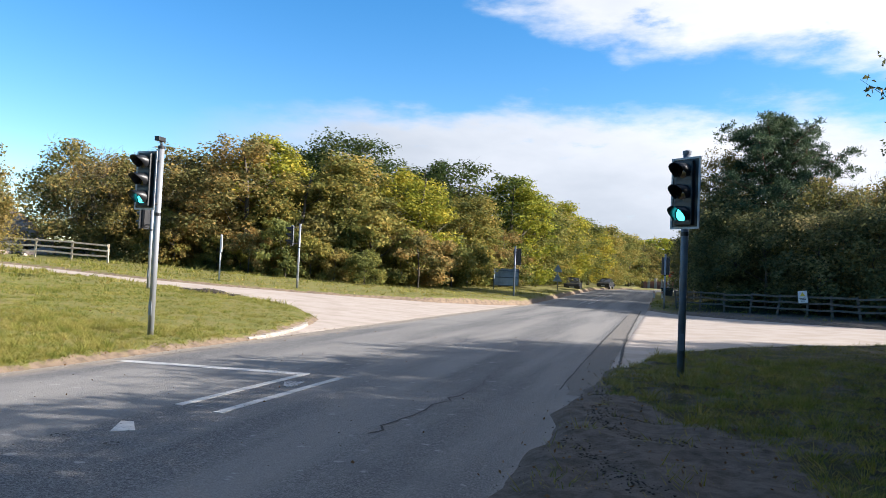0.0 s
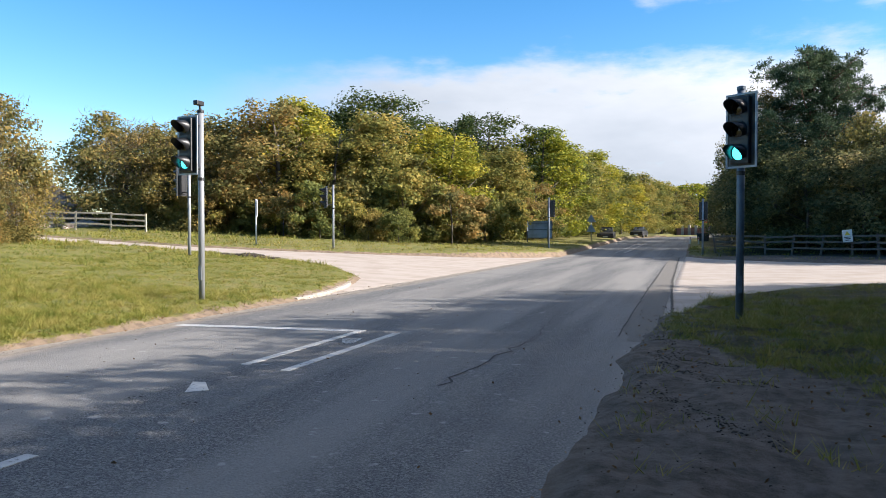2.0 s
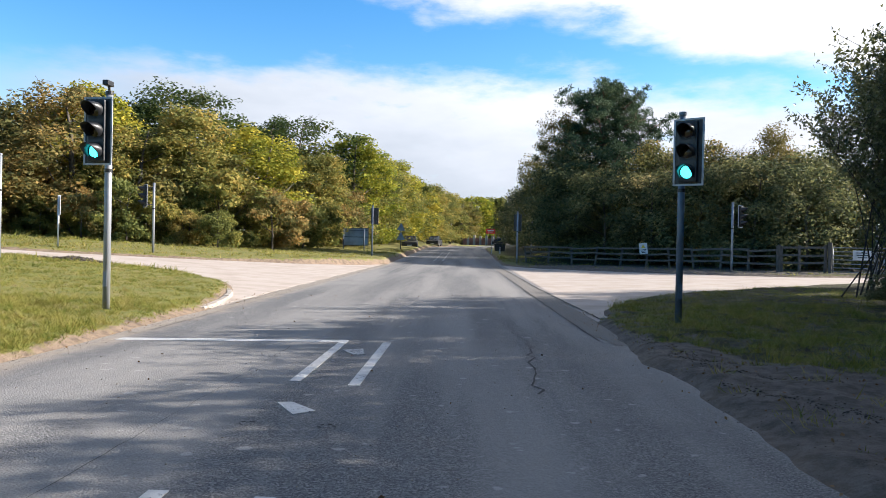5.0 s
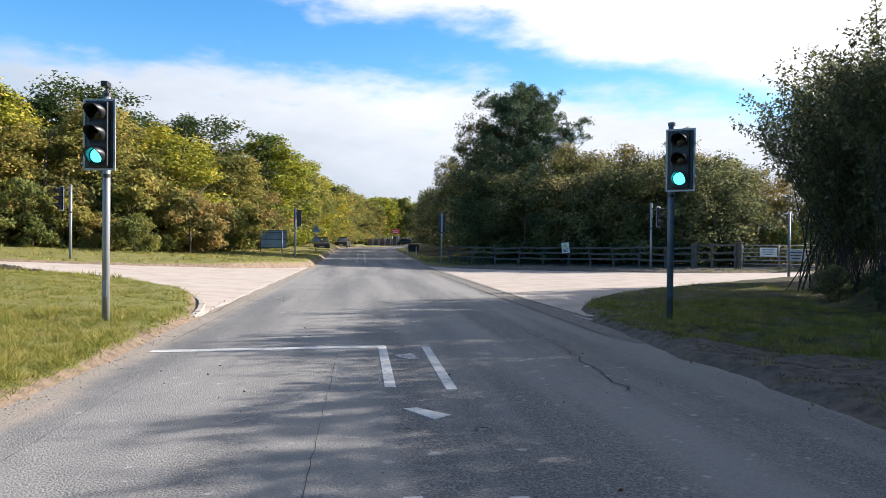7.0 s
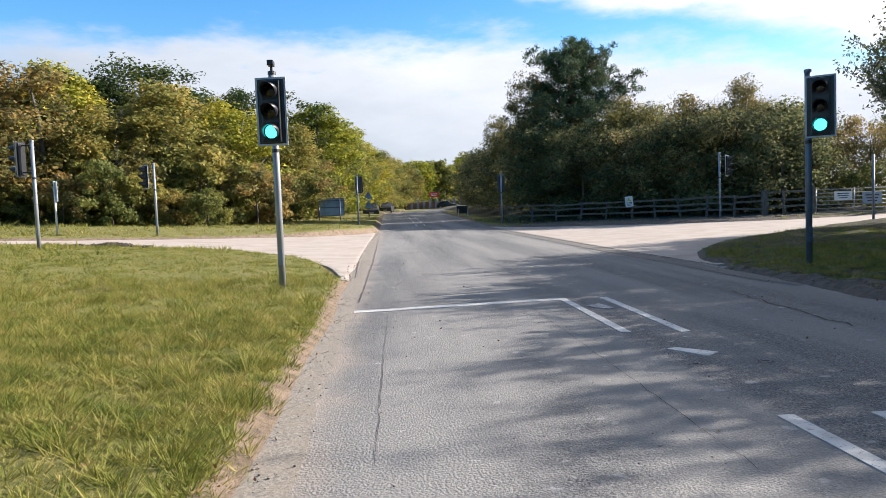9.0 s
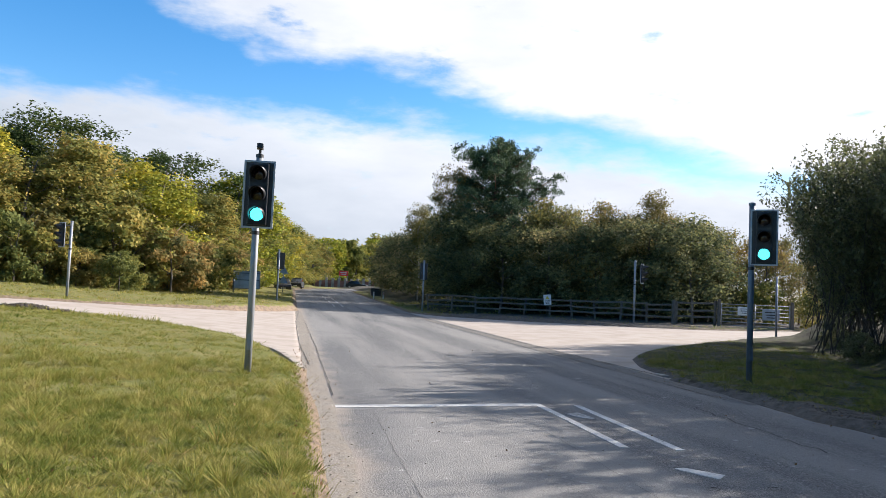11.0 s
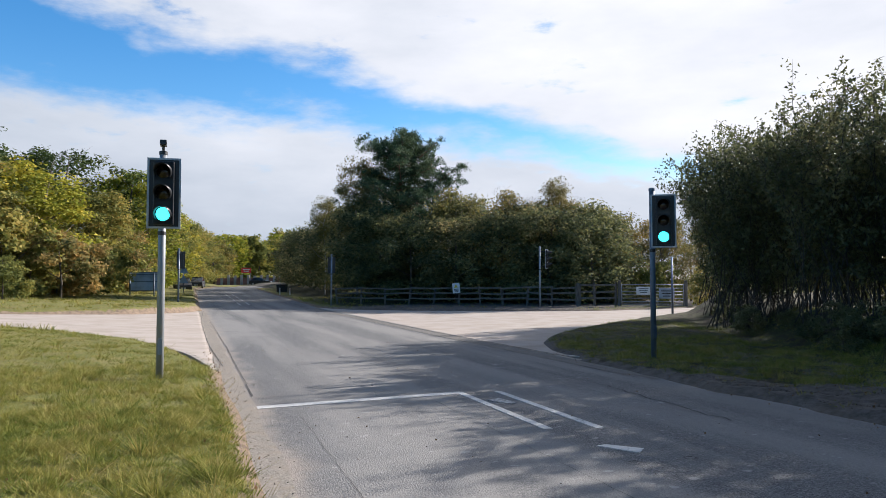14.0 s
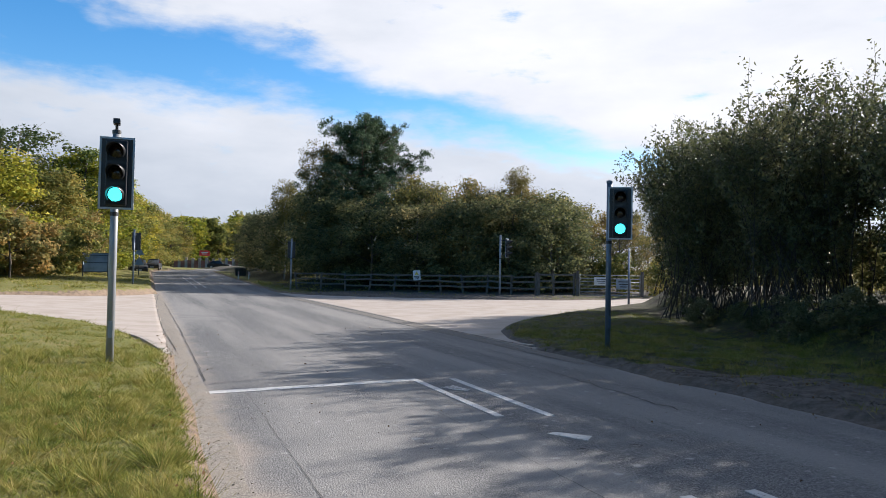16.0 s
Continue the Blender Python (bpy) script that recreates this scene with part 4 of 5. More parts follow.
def make_tree(kind, seed, height, width, label, bark=BARK, leaves=11500, leaf=0.182, low=0.04, boughs=135, bough=0.074, trunk=0.16, name="tree", twigs=0, facing=True):
    rng = np.random.default_rng(seed)
    root = holder(name, pose(0, 0, -60), label, "tree" if name != "shrub" else "shrub")
    put("trunk", *limbs(rng, height * 0.86, trunk, 9, width * 0.42), bark, root, smooth=True)
    pts, ways = blob_points(rng, crown_blobs(rng, width, height * low, height * 0.93, boughs, height * bough), leaves, 0.42, 0.1, True)
    ways = unit(ways + 0.5 * unit(pts - np.array([0, 0, height * 0.45])))
    new("crown", leaf_mesh("crown", pts, leaf, leaf * 0.72, LEAF[kind], rng, tri=True, face=ways if facing else None)).parent = root
    if twigs:
        tp = blob_points(rng, crown_blobs(rng, width * 0.95, height * 0.3, height * 0.93, boughs, height * bough), twigs, floor=0.1)
        new("twig_spray", leaf_mesh("twig_spray", tp, 0.34, 0.012, LEAF["twig"], rng, up=1.8)).parent = root
    return root


MODELS = {
    "olive": [make_tree("olive", 11, 9.5, 6.2, "broadleaf tree with olive leaves turning brown, at the wood's edge"), make_tree("olive", 12, 9.5, 5.4, "broadleaf tree with olive autumn leaves, at the wood's edge")],
    "brown": [make_tree("brown", 13, 9.5, 6.0, "oak with browning autumn leaves, at the wood's edge"), make_tree("brown", 14, 9.5, 6.6, "spreading oak with browning leaves")],
    "yellow": [make_tree("yellow", 15, 9.5, 5.4, "rounded yellow-green ash tree in sunlight"), make_tree("yellow", 16, 9.5, 5.0, "tall yellow-green tree in sunlight")],
    "dark": [make_tree("dark", 17, 12.0, 8.0, "dark green oak rising behind the wood's edge", low=0.3), make_tree("dark", 18, 12.0, 7.0, "dark green oak with an uneven crown", low=0.3)],
    "green": [make_tree("green", 19, 9.5, 5.6, "mid-green broadleaf tree, at the wood's edge"), make_tree("green", 20, 9.5, 6.2, "mid-green broadleaf tree with yellowing patches")],
    "hedge": [make_tree("olive", 21, 3.6, 4.6, "low olive-green bramble and hawthorn shrub at the wood's foot", leaves=5000, leaf=0.165, boughs=60, bough=0.13, trunk=0.06, low=0.05, name="shrub"),
              make_tree("brown", 22, 3.6, 4.2, "low browning shrub at the wood's foot", leaves=5000, leaf=0.165, boughs=60, bough=0.13, trunk=0.06, low=0.05, name="shrub"),
              make_tree("green", 23, 3.6, 4.4, "low green shrub at the wood's foot", leaves=5000, leaf=0.165, boughs=60, bough=0.13, trunk=0.06, low=0.05, name="shrub")],
    "scrub": [make_tree("scrub", 24, 6.6, 5.4, "dense dark scrub willow behind the fence", leaves=9800, leaf=0.16, boughs=90, bough=0.13, trunk=0.09, low=0.04, name="shrub"),
              make_tree("scrub", 25, 6.6, 6.0, "dense shaded scrub with thin bare tips", leaves=9800, leaf=0.16, boughs=90, bough=0.13, trunk=0.09, low=0.04, name="shrub")],
    "thicket": [make_tree("willow", 35, 2.0, 2.6, "low dark bramble growth under the willows", leaves=5000, leaf=0.08, boughs=60, bough=0.12, trunk=0.02, low=0.02, name="shrub")],
    "bare": [make_tree("brown", 26, 6.5, 6.5, "large reddish-brown half-bare sallow bush", leaves=9500, leaf=0.145, boughs=120, bough=0.11, trunk=0.08, low=0.02, name="shrub", twigs=2200)],
    "far_olive": [make_tree("olive", 31, 9.5, 6.6, "olive-green broadleaf tree at the far bend", leaves=4200, leaf=0.33, facing=False), make_tree("green", 32, 9.5, 6.2, "yellowing broadleaf tree at the far bend", leaves=4200, leaf=0.33, facing=False)],
    "far_brown": [make_tree("brown", 33, 9.5, 6.6, "browning broadleaf tree at the far bend", leaves=4200, leaf=0.33, facing=False), make_tree("yellow", 34, 9.5, 6.6, "golden broadleaf tree at the far bend", leaves=4200, leaf=0.33, facing=False)],
    "birch": [make_tree("birch", 27, 11.0, 4.2, "slender pale birch with thin yellowing leaves", BIRCH_BARK, leaves=9500, leaf=0.13, boughs=100, bough=0.055, trunk=0.10, low=0.25)],
}


def plant(kind, x, y, h, seed, spread=1.0):
    """A copy of one of the models, turned and scaled to the height h."""
    rng = random.Random(seed)
    src = MODELS[kind][seed % len(MODELS[kind])]
    tall = {"olive": 9.5, "brown": 9.5, "yellow": 9.5, "dark": 12.0, "green": 9.5, "far_olive": 9.5, "far_brown": 9.5, "hedge": 3.6, "scrub": 6.6, "thicket": 2.0, "bare": 6.5, "birch": 11.0}[kind]
    k = h / tall
    z = float(grass_height(np.array([x]), np.array([y]))[0])
    m = pose(x, y, z - 0.03, 0, 0, rng.uniform(0, 360)) @ Matrix.Diagonal((k * spread, k * spread, k, 1))
    ob = copy_thing(src, m)
    tagged(ob, group="trees of the wood" if kind not in ("hedge", "scrub", "bare", "thicket") else "shrubs")
    return ob


# the wood along the left side: front line first, then the taller trees behind
FRONT = [("brown", -27.0, 42.5, 10.4), ("brown", -22.8, 43.0, 11.0), ("olive", -19.0, 44.0, 9.0), ("olive", -16.6, 46.5, 10.4), ("green", -18.4, 49.5, 10.0), ("brown", -15.2, 48.4, 7.4), ("yellow", -13.4, 51.0, 10.4),
         ("olive", -10.6, 56.0, 8.6), ("olive", -13.0, 61.0, 9.5), ("yellow", -9.2, 65.5, 12.2), ("brown", -9.2, 62.0, 6.8), ("green", -9.0, 72.0, 11.4), ("olive", -8.4, 79.0, 11.2), ("yellow", -8.0, 86.0, 11.6),
         ("olive", -7.6, 93.0, 11.2), ("green", -7.0, 100.0, 11.4), ("yellow", -6.2, 108.0, 11.0), ("olive", -5.0, 117.0, 11.4), ("green", -3.6, 127.0, 11.0), ("olive", -1.8, 138.0, 11.6), ("brown", 0.5, 151.0, 11.5)]
BEHIND = [("dark", -30, 51, 10.5), ("dark", -25.5, 55, 13.0), ("dark", -20.3, 54, 14.2), ("olive", -24.5, 49, 11.0), ("yellow", -24.0, 47.5, 11.7), ("olive", -17.5, 58, 11.5), ("dark", -18.0, 66, 13.0), ("dark", -13.4, 64, 14.0),
          ("green", -13.5, 66, 11.0), ("dark", -12.5, 78, 13.0), ("olive", -12.0, 86, 11.0), ("green", -11.5, 98, 11.0), ("olive", -10.5, 110, 11.0), ("green", -9.0, 124, 11.0), ("olive", -34, 47, 8.5), ("brown", -29.5, 45.5, 8.0)]
for i, (kind, x, y, h) in enumerate(FRONT + BEHIND):
    plant(kind, x, y, h * 0.89, 100 + i, 1.5)
for i in range(26):
    x, y = [(-28 + 1.6 * i, 39.6 + 0.12 * i * i * 0.25) if i < 10 else (-12.6 + 0.3 * (i - 10), 47.5 + 3.0 * (i - 10))][0]
    plant("hedge", x + 0.5 * math.sin(i * 2.3), y + 0.7 * math.cos(i * 1.7), 3.0 + 0.8 * math.sin(i * 1.3), 200 + i)
for i in range(17):
    x, y = (-27 + 2.2 * i, 43.0 + 0.06 * i * i) if i < 8 else (-10.6 + 0.35 * (i - 8), 51.0 + 4.4 * (i - 8))
    plant("hedge", x + 0.6 * math.sin(i * 1.9), y, 4.6 + 0.7 * math.sin(i * 2.3), 240 + i, 1.1)
for i, (x, y, h) in enumerate([(-31.5, 40.0, 7.6), (-29.0, 41.5, 8.2), (-27.0, 39.6, 6.0), (-35.0, 42.0, 8.6), (-38.0, 44.5, 8.0)]):
    plant("bare", x, y, h, 300 + i, 1.25)
for i, (x, y, h) in enumerate([(-22.4, 20.9, 6.2), (-26.6, 19.6, 6.8), (-24.0, 18.2, 6.0), (-20.8, 20.4, 3.2), (-24.6, 21.6, 6.6), (-23.2, 19.4, 4.4), (-22.0, 22.4, 4.2)]):
    plant("bare", x, y, h, 306 + i, 1.0)
for i, (kind, x, y, h) in enumerate([("brown", -40, 54, 6.4), ("olive", -46, 55, 5.6), ("hedge", -29.5, 42.5, 3.6), ("hedge", -44, 50, 3.6), ("hedge", -49, 50, 3.4), ("hedge", -54, 50, 3.2)]):
    plant(kind, x, y, h, 310 + i, 1.5)

# the far end of the road
FAR_KINDS = ("far_olive", "far_brown", "far_olive", "far_brown", "far_brown", "far_olive")
for i in range(9):
    plant(FAR_KINDS[i % 6], -3 + 2.2 * i, 156 + 1.4 * i + 2 * math.sin(i * 1.9), 10.5 + 1.6 * math.sin(i * 2.7), 330 + i, 1.3)
for i in range(12):
    plant(FAR_KINDS[(i + 1) % 6], 15 + 2.6 * i, 172 + 5.2 * i, 12.5 + 1.5 * math.sin(i * 2.1), 345 + i, 1.4)
for i in range(6):
    plant(FAR_KINDS[(i + 2) % 6], -16 + 5 * i, 174 + 3.0 * i, 13.0, 360 + i, 1.4)

# the scrub behind the fence on the right
SCRUB = [(9.0, 51, 6.5), (10.5, 48, 6.2), (13.0, 45.5, 6.4), (15.2, 42.8, 6.6), (17.2, 40.2, 6.6), (18.8, 37.6, 6.0), (20.0, 40.5, 6.8), (17.8, 44.5, 7.4), (14.6, 49.0, 7.6), (11.5, 53.5, 7.6), (20.5, 46.5, 7.4), (22.6, 42.5, 6.6),
         (9.4, 57, 7.6), (9.0, 63, 7.8), (8.8, 69, 7.6), (8.6, 75, 7.2), (8.5, 82, 7.0), (9.0, 90, 7.4), (10.4, 99, 7.6), (12.8, 108, 8.0), (15.5, 117, 8.0), (11.0, 66, 8.6), (11.5, 76, 8.8), (12.5, 88, 8.6), (16.5, 55, 8.2), (21.0, 52, 7.6), (24.0, 47, 6.2)]
for i, (x, y, h) in enumerate(SCRUB):
    plant("scrub", x, y, h, 400 + i, 1.22)
for i, (x, y) in enumerate(along([(9.4, 50.4), (13.6, 46.6), (17.4, 42.4), (20.4, 38.6)], 1.9)):
    plant("scrub", x + 0.9, y + 0.9, 3.0 + 0.4 * math.sin(i * 2.2), 460 + i, 1.25)
for i, (x, y, h) in enumerate([(17.0, 44.6, 8.0), (20.4, 44.0, 7.8), (22.6, 41.0, 6.6), (14.4, 48.6, 8.2), (20.6, 38.8, 5.2), (24.4, 38.4, 5.6), (27.6, 39.6, 5.8), (26.0, 35.6, 4.2)]):
    plant("bare", x, y, h, 490 + i, 0.95)
plant("scrub", 9.4, 53.4, 8.8, 497)
plant("birch", 8.2, 55.0, 11.6, 440)
plant("birch", 6.9, 62.0, 9.2, 441)
plant("birch", 19.5, 43.0, 9.0, 442)
for i, (x, y, h) in enumerate([(24.0, 33.0, 2.6), (28.5, 31.0, 2.8), (22.8, 36.5, 2.8), (32, 34, 3.2)]):
    plant("hedge", x, y, h, 450 + i)


def pine_tree(x, y, h):
    rng = np.random.default_rng(79)
    z = float(grass_height(np.array([x]), np.array([y]))[0])
    root = holder("pine_tree", pose(x, y, z), "tall dark Scots pine with layered needle clumps above the scrub", "tree")
    trunk = [(0, 0, -0.3), (0.1, 0, h * 0.35), (-0.15, 0.1, h * 0.7), (0.05, 0, h * 0.95)]
    pieces, blobs = [tube(trunk, [0.26, 0.21, 0.13, 0.03], 10)], []
    for k in range(46):
        t = 0.30 + 0.64 * k / 45
        zc = h * t
        a = k * 2.399 + rng.normal(0, 0.2)
        dome = max(0.10, 1 - (max(0.0, t - 0.45) / 0.56) ** 2.4) ** 0.6
        reach = 5.1 * dome * rng.uniform(0.6, 1.0)
        tipz = zc + reach * rng.uniform(0.12, 0.42)
        mid = (0.55 * reach * math.cos(a), 0.55 * reach * math.sin(a), zc + 0.03 * reach)
        end = (reach * math.cos(a), reach * math.sin(a), tipz)
        pieces.append(tube([(0, 0, zc), mid, end], [0.065, 0.04, 0.012], 6))
        for q in range(24):
            f = rng.uniform(0.22, 1.0)
            base = np.array(mid) + (np.array(end) - np.array(mid)) * max(0.0, (f - 0.55) / 0.45) if f > 0.55 else np.array([mid[0] * f / 0.55, mid[1] * f / 0.55, zc + 0.03 * reach * f])
            off = rng.normal(0, 0.52, 3) * np.array([1, 1, 0.4])
            tip = base + off + np.array([0, 0, 0.22 + 0.2 * rng.random()])
            pieces.append(tube([base, tip], [0.014, 0.006], 3, False))
            s = rng.uniform(0.26, 0.58)
            blobs.append((*tip, s, s, s * 0.72))
    for q in range(26):
        a, r = rng.random() * 6.283, 1.7 * math.sqrt(rng.random())
        s = rng.uniform(0.25, 0.42)
        blobs.append((r * math.cos(a), r * math.sin(a), h * 0.985 - 0.28 * r + rng.normal(0, 0.16), s, s, s * 1.2))
    put("trunk", *join(*pieces), PINE_BARK, root, smooth=True)
    pts, ways = blob_points(rng, blobs, 100000, 0.6, 0.0, True)
    new("needle_crown", leaf_mesh("needle_crown", pts, 0.21, 0.056, LEAF["pine"], rng, up=0.8, tri=True, face=ways, along_face=True)).parent = root


pine_tree(11.6, 54.0, 12.3)


def willow(seed, height, width, stems, leaves, label):
    """A many-stemmed willow: stems fan out from the ground, leaves along their upper parts."""
    rng = np.random.default_rng(seed)
    root = holder("willow_bush", pose(0, 0, -60), label, "shrub", "willow bushes")
    pieces, spots, ways = [], [], []
    for k in range(stems):
        a = rng.random() * 2 * math.pi
        foot = np.array([rng.normal(0, 0.75), rng.normal(0, 0.75), -0.2])
        r = width / 2 * math.sqrt(rng.random())
        hgt = height * (1.0 - 0.35 * (2 * r / width) ** 2) * rng.uniform(0.82, 1.04)
        end = np.array([r * math.cos(a), r * math.sin(a), hgt])
        ctrl = foot * 0.5 + end * 0.4 + np.array([0, 0, hgt * 0.22])
        ts = np.linspace(0, 1, 7)
        path = [(1 - t) ** 2 * foot + 2 * t * (1 - t) * ctrl + t * t * end for t in ts]
        r0 = rng.uniform(0.007, 0.022)
        pieces.append(tube(path, [r0 * (1 - 0.85 * t) for t in ts], 5, False))
        for _ in range(7):
            t = rng.uniform(0.17, 0.98)
            p = (1 - t) ** 2 * foot + 2 * t * (1 - t) * ctrl + t * t * end
            w = rng.normal(size=3)
            w[2] = abs(w[2]) + 0.5
            w /= np.linalg.norm(w)
            q = p + w * rng.uniform(0.5, 1.3)
            pieces.append(tube([p, (p + q) / 2 + rng.normal(0, 0.05, 3), q], [0.009, 0.006, 0.002], 4, False))
            m = max(3, int(leaves / (stems * 8)))
            s = rng.random(m)[:, None]
            spots.append(p + (q - p) * s + rng.normal(0, 0.085, (m, 3)))
        m = max(3, int(leaves / (stems * 8)))
        t = rng.uniform(0.5, 1.0, m)[:, None]
        spots.append((1 - t) ** 2 * foot + 2 * t * (1 - t) * ctrl + t * t * end + rng.normal(0, 0.12, (m, 3)))
    put("stem", *join(*pieces), DARK_BARK, root)
    new("leaf_crown", leaf_mesh("leaf_crown", np.concatenate(spots), 0.104, 0.060, LEAF["willow"], rng, up=0.3, tri=True)).parent = root
    return root


WILLOWS = [willow(61, 6.0, 5.8, 96, 38000, "large dark willow bush with many bare lower stems"), willow(62, 6.0, 5.4, 90, 36000, "dense willow bush, dark against the bright sky")]
# the willows nearest the camera are unseen, added for dappled shade on the road
for i, (x, y, h) in enumerate([(10.5, 8.4, 5.3), (10.6, 12.2, 5.7), (11.3, 16.1, 5.7), (13.2, 18.8, 6.0), (15.8, 22.2, 5.0), (10.3, 5.9, 5.2), (12.6, 1.8, 5.6), (10.6, 3.4, 5.4), (12.0, 14.3, 5.4), (13.4, 10.4, 5.8)]):
    src = WILLOWS[i % 2]
    k = h / 6.0
    z = float(grass_height(np.array([x]), np.array([y]))[0])
    copy_thing(src, pose(x, y, z, 0, 0, 67 * i) @ Matrix.Diagonal((k, k, k, 1)))

# scrub filling gaps; the nearest plants are unseen, added to block low sun
for i, (x, y, h) in enumerate([(13.2, 12.6, 4.4), (12.8, 7.4, 4.2), (13.0, 10.0, 4.2), (9.9, 5.2, 4.2), (9.7, 2.2, 4.2), (9.9, -1.2, 4.4), (12.6, 4.4, 4.4), (9.9, 7.0, 4.0), (15.6, 11.8, 3.2), (12.4, 13.4, 3.0), (16.6, 16.4, 3.0)]):
    plant("scrub", x, y, h, 480 + i)
for i, (x, y, h) in enumerate([(18.8, 15.0, 2.4), (18.6, 11.8, 2.4), (21.2, 18.6, 2.4), (18.2, 8.6, 2.6), (22.6, 15.6, 2.6)]):
    plant("hedge", x, y, h, 470 + i, 1.2)
# low dark growth along the foot of the willows
for i, (x, y) in enumerate(along([(8.6, 4.0), (8.3, 9.4), (9.4, 12.6), (10.4, 15.2), (12.0, 18.2), (14.6, 21.6)], 1.5)):
    ob = plant("thicket", x + 0.3 * math.sin(i * 2.1), y, (0.95 if y < 11.5 else 0.7) + 0.25 * math.sin(i * 1.7), 500 + i, 1.1)

# unseen trees added behind and beside the camera to hold off sky light
for i, (kind, x, y, h) in enumerate([("far_olive", 12, -14, 10), ("far_olive", 10, -21, 11), ("far_brown", 12, -29, 10), ("dark", 17, -8, 12), ("far_olive", 16, 0.5, 9.5), ("far_brown", 12.0, -3.5, 11.5), ("far_olive", -14, -16, 9), ("far_olive", -11, -24, 10), ("far_brown", -18, -9, 9), ("far_olive", 8.0, -7.5, 11), ("far_olive", 7.4, -13, 12), ("far_olive", -8.5, -10, 10), ("far_brown", 9.5, -10, 12), ("dark", 3, -70, 13), ("far_olive", -6, -66, 12)]):
    plant(kind, x, y, h, 540 + i)

# models themselves are not part of the place
for src in [m for group in MODELS.values() for m in group] + WILLOWS:
    for ob in [*src.children_recursive, src]:
        bpy.data.objects.remove(ob)

# ---------------------------------------------------------------- cars, wall and clutter far along the road
CAR_BLACK, CAR_RED = plain("black_car_paint", (0.010, 0.010, 0.012), 0.4, 0.0, 0.05), plain("maroon_car_paint", (0.035, 0.010, 0.010), 0.4, 0.0, 0.05)
GLASS_DARK, TYRE, RIM = plain("dark_car_glass", (0.02, 0.025, 0.03), 0.06, 0, 0.02), plain("tyre_rubber", (0.02, 0.02, 0.02), 0.85), plain("alloy_rim", (0.45, 0.45, 0.47), 0.35, 0.8)


def prism(profile, half):
    n = len(profile)
    v = [(s * half * (0.86 if z > 1.0 else 1.0), y, z) for s in (-1, 1) for y, z in profile]
    f = [tuple(range(n))[::-1], tuple(range(n, 2 * n))] + [(i, (i + 1) % n, (i + 1) % n + n, i + n) for i in range(n)]
    return v, f


def car(x, y, z, turn, paint, label):
    c = holder("car", pose(x, y, z, 0, 0, turn), label, "car", "parked cars")
    body = [(-2.05, 0.30), (-2.1, 0.62), (-1.95, 0.82), (-1.0, 0.95), (1.55, 0.98), (2.0, 0.88), (2.08, 0.55), (2.0, 0.30)]
    ob = put("body", *prism(body, 0.86), paint, c)
    bv = ob.modifiers.new("bevel", "BEVEL")
    bv.width, bv.segments = 0.05, 2
    cab = [(-1.05, 0.94), (-0.35, 1.42), (0.2, 1.50), (1.1, 1.44), (1.85, 0.96)]
    cabin = put("cabin", *prism(cab, 0.76), GLASS_DARK, c, "dark glass cabin")
    bv = cabin.modifiers.new("bevel", "BEVEL")
    bv.width, bv.segments = 0.04, 2
    part("roof", box_bm(1.18, 1.35, 0.05, (0, 0.4, 1.49), 0.02), paint, c)
    for sx in (-0.78, 0.78):
        for sy in (-1.3, 1.25):
            w = put("wheel", *tube([(sx - 0.1, sy, 0.32), (sx + 0.1, sy, 0.32)], [0.32, 0.32], 18), TYRE, c, "black tyre")
            put("rim", *tube([(sx - 0.108, sy, 0.32), (sx + 0.108, sy, 0.32)], [0.2, 0.2], 14), RIM, w, "grey wheel rim")
        part("headlight", box_bm(0.36, 0.08, 0.14, (sx * 0.8, -2.03, 0.70), 0.03), GLASS_DARK, c, "clear headlight")
        part("mirror", box_bm(0.16, 0.1, 0.11, (sx * 1.22, -0.75, 1.0), 0.03), paint, c)
    part("number_plate", box_bm(0.5, 0.02, 0.11, (0, -2.09, 0.45), 0.004), WHITE, c, "blank pale plate")
    return c


car(-4.9, 79.5, 0.60, 3, CAR_BLACK, "black parked car on the verge, front to the road")
car(-3.2, 103.0, 0.82, -6, CAR_BLACK, "black parked car farther along the road")
car(8.6, 140.0, 1.0, 70, CAR_BLACK, "dark parked car before the pale wall")

RENDER_WALL = plain("pale_rendered_wall", (0.36, 0.31, 0.26), 0.9, 0, 0.2, 0.8)
BRICKY = plain("red_brown_roof", (0.28, 0.12, 0.08), 0.9, 0, 0.25, 1.0)
w = holder("roadside_wall", pose(0.5, 147.0, 1.0, 0, 0, -6), "pale roadside wall with piers at the bend", "wall")
for k in range(12):
    part("wall_panel", box_bm(0.75, 0.2, 1.5, (0.65 + 1.25 * k, 0, 0.75), 0.02), BRICKY, w, "dark red-brown wall panel")
    part("pier", box_bm(0.5, 0.42, 1.9 + 0.2 * math.sin(2.1 * k), (1.27 + 1.25 * k, 0, 0.95), 0.03), RENDER_WALL, w)
    part("pier_cap", box_bm(0.58, 0.5, 0.1, (1.27 + 1.25 * k, 0, 1.95 + 0.1 * math.sin(2.1 * k)), 0.02), RENDER_WALL, w)
r = holder("red_sign", pose(6.3, 145.6, 1.2, 0, 0, -4), "bright red advertising board on posts by the wall", "sign")
part("board", box_bm(1.9, 0.06, 1.0, (0, 0, 2.75), 0.01), RED, r)
for k in (-0.8, 0.8):
    put("post", *tube([(k, 0.06, -0.3), (k, 0.06, 3.2)], [0.05, 0.05], 8), SIGN_FRAME, r)
for k in range(2):
    part("print_bar", box_bm(1.3 - 0.3 * k, 0.01, 0.14, (0, -0.038, 2.9 - 0.3 * k)), WHITE, r)


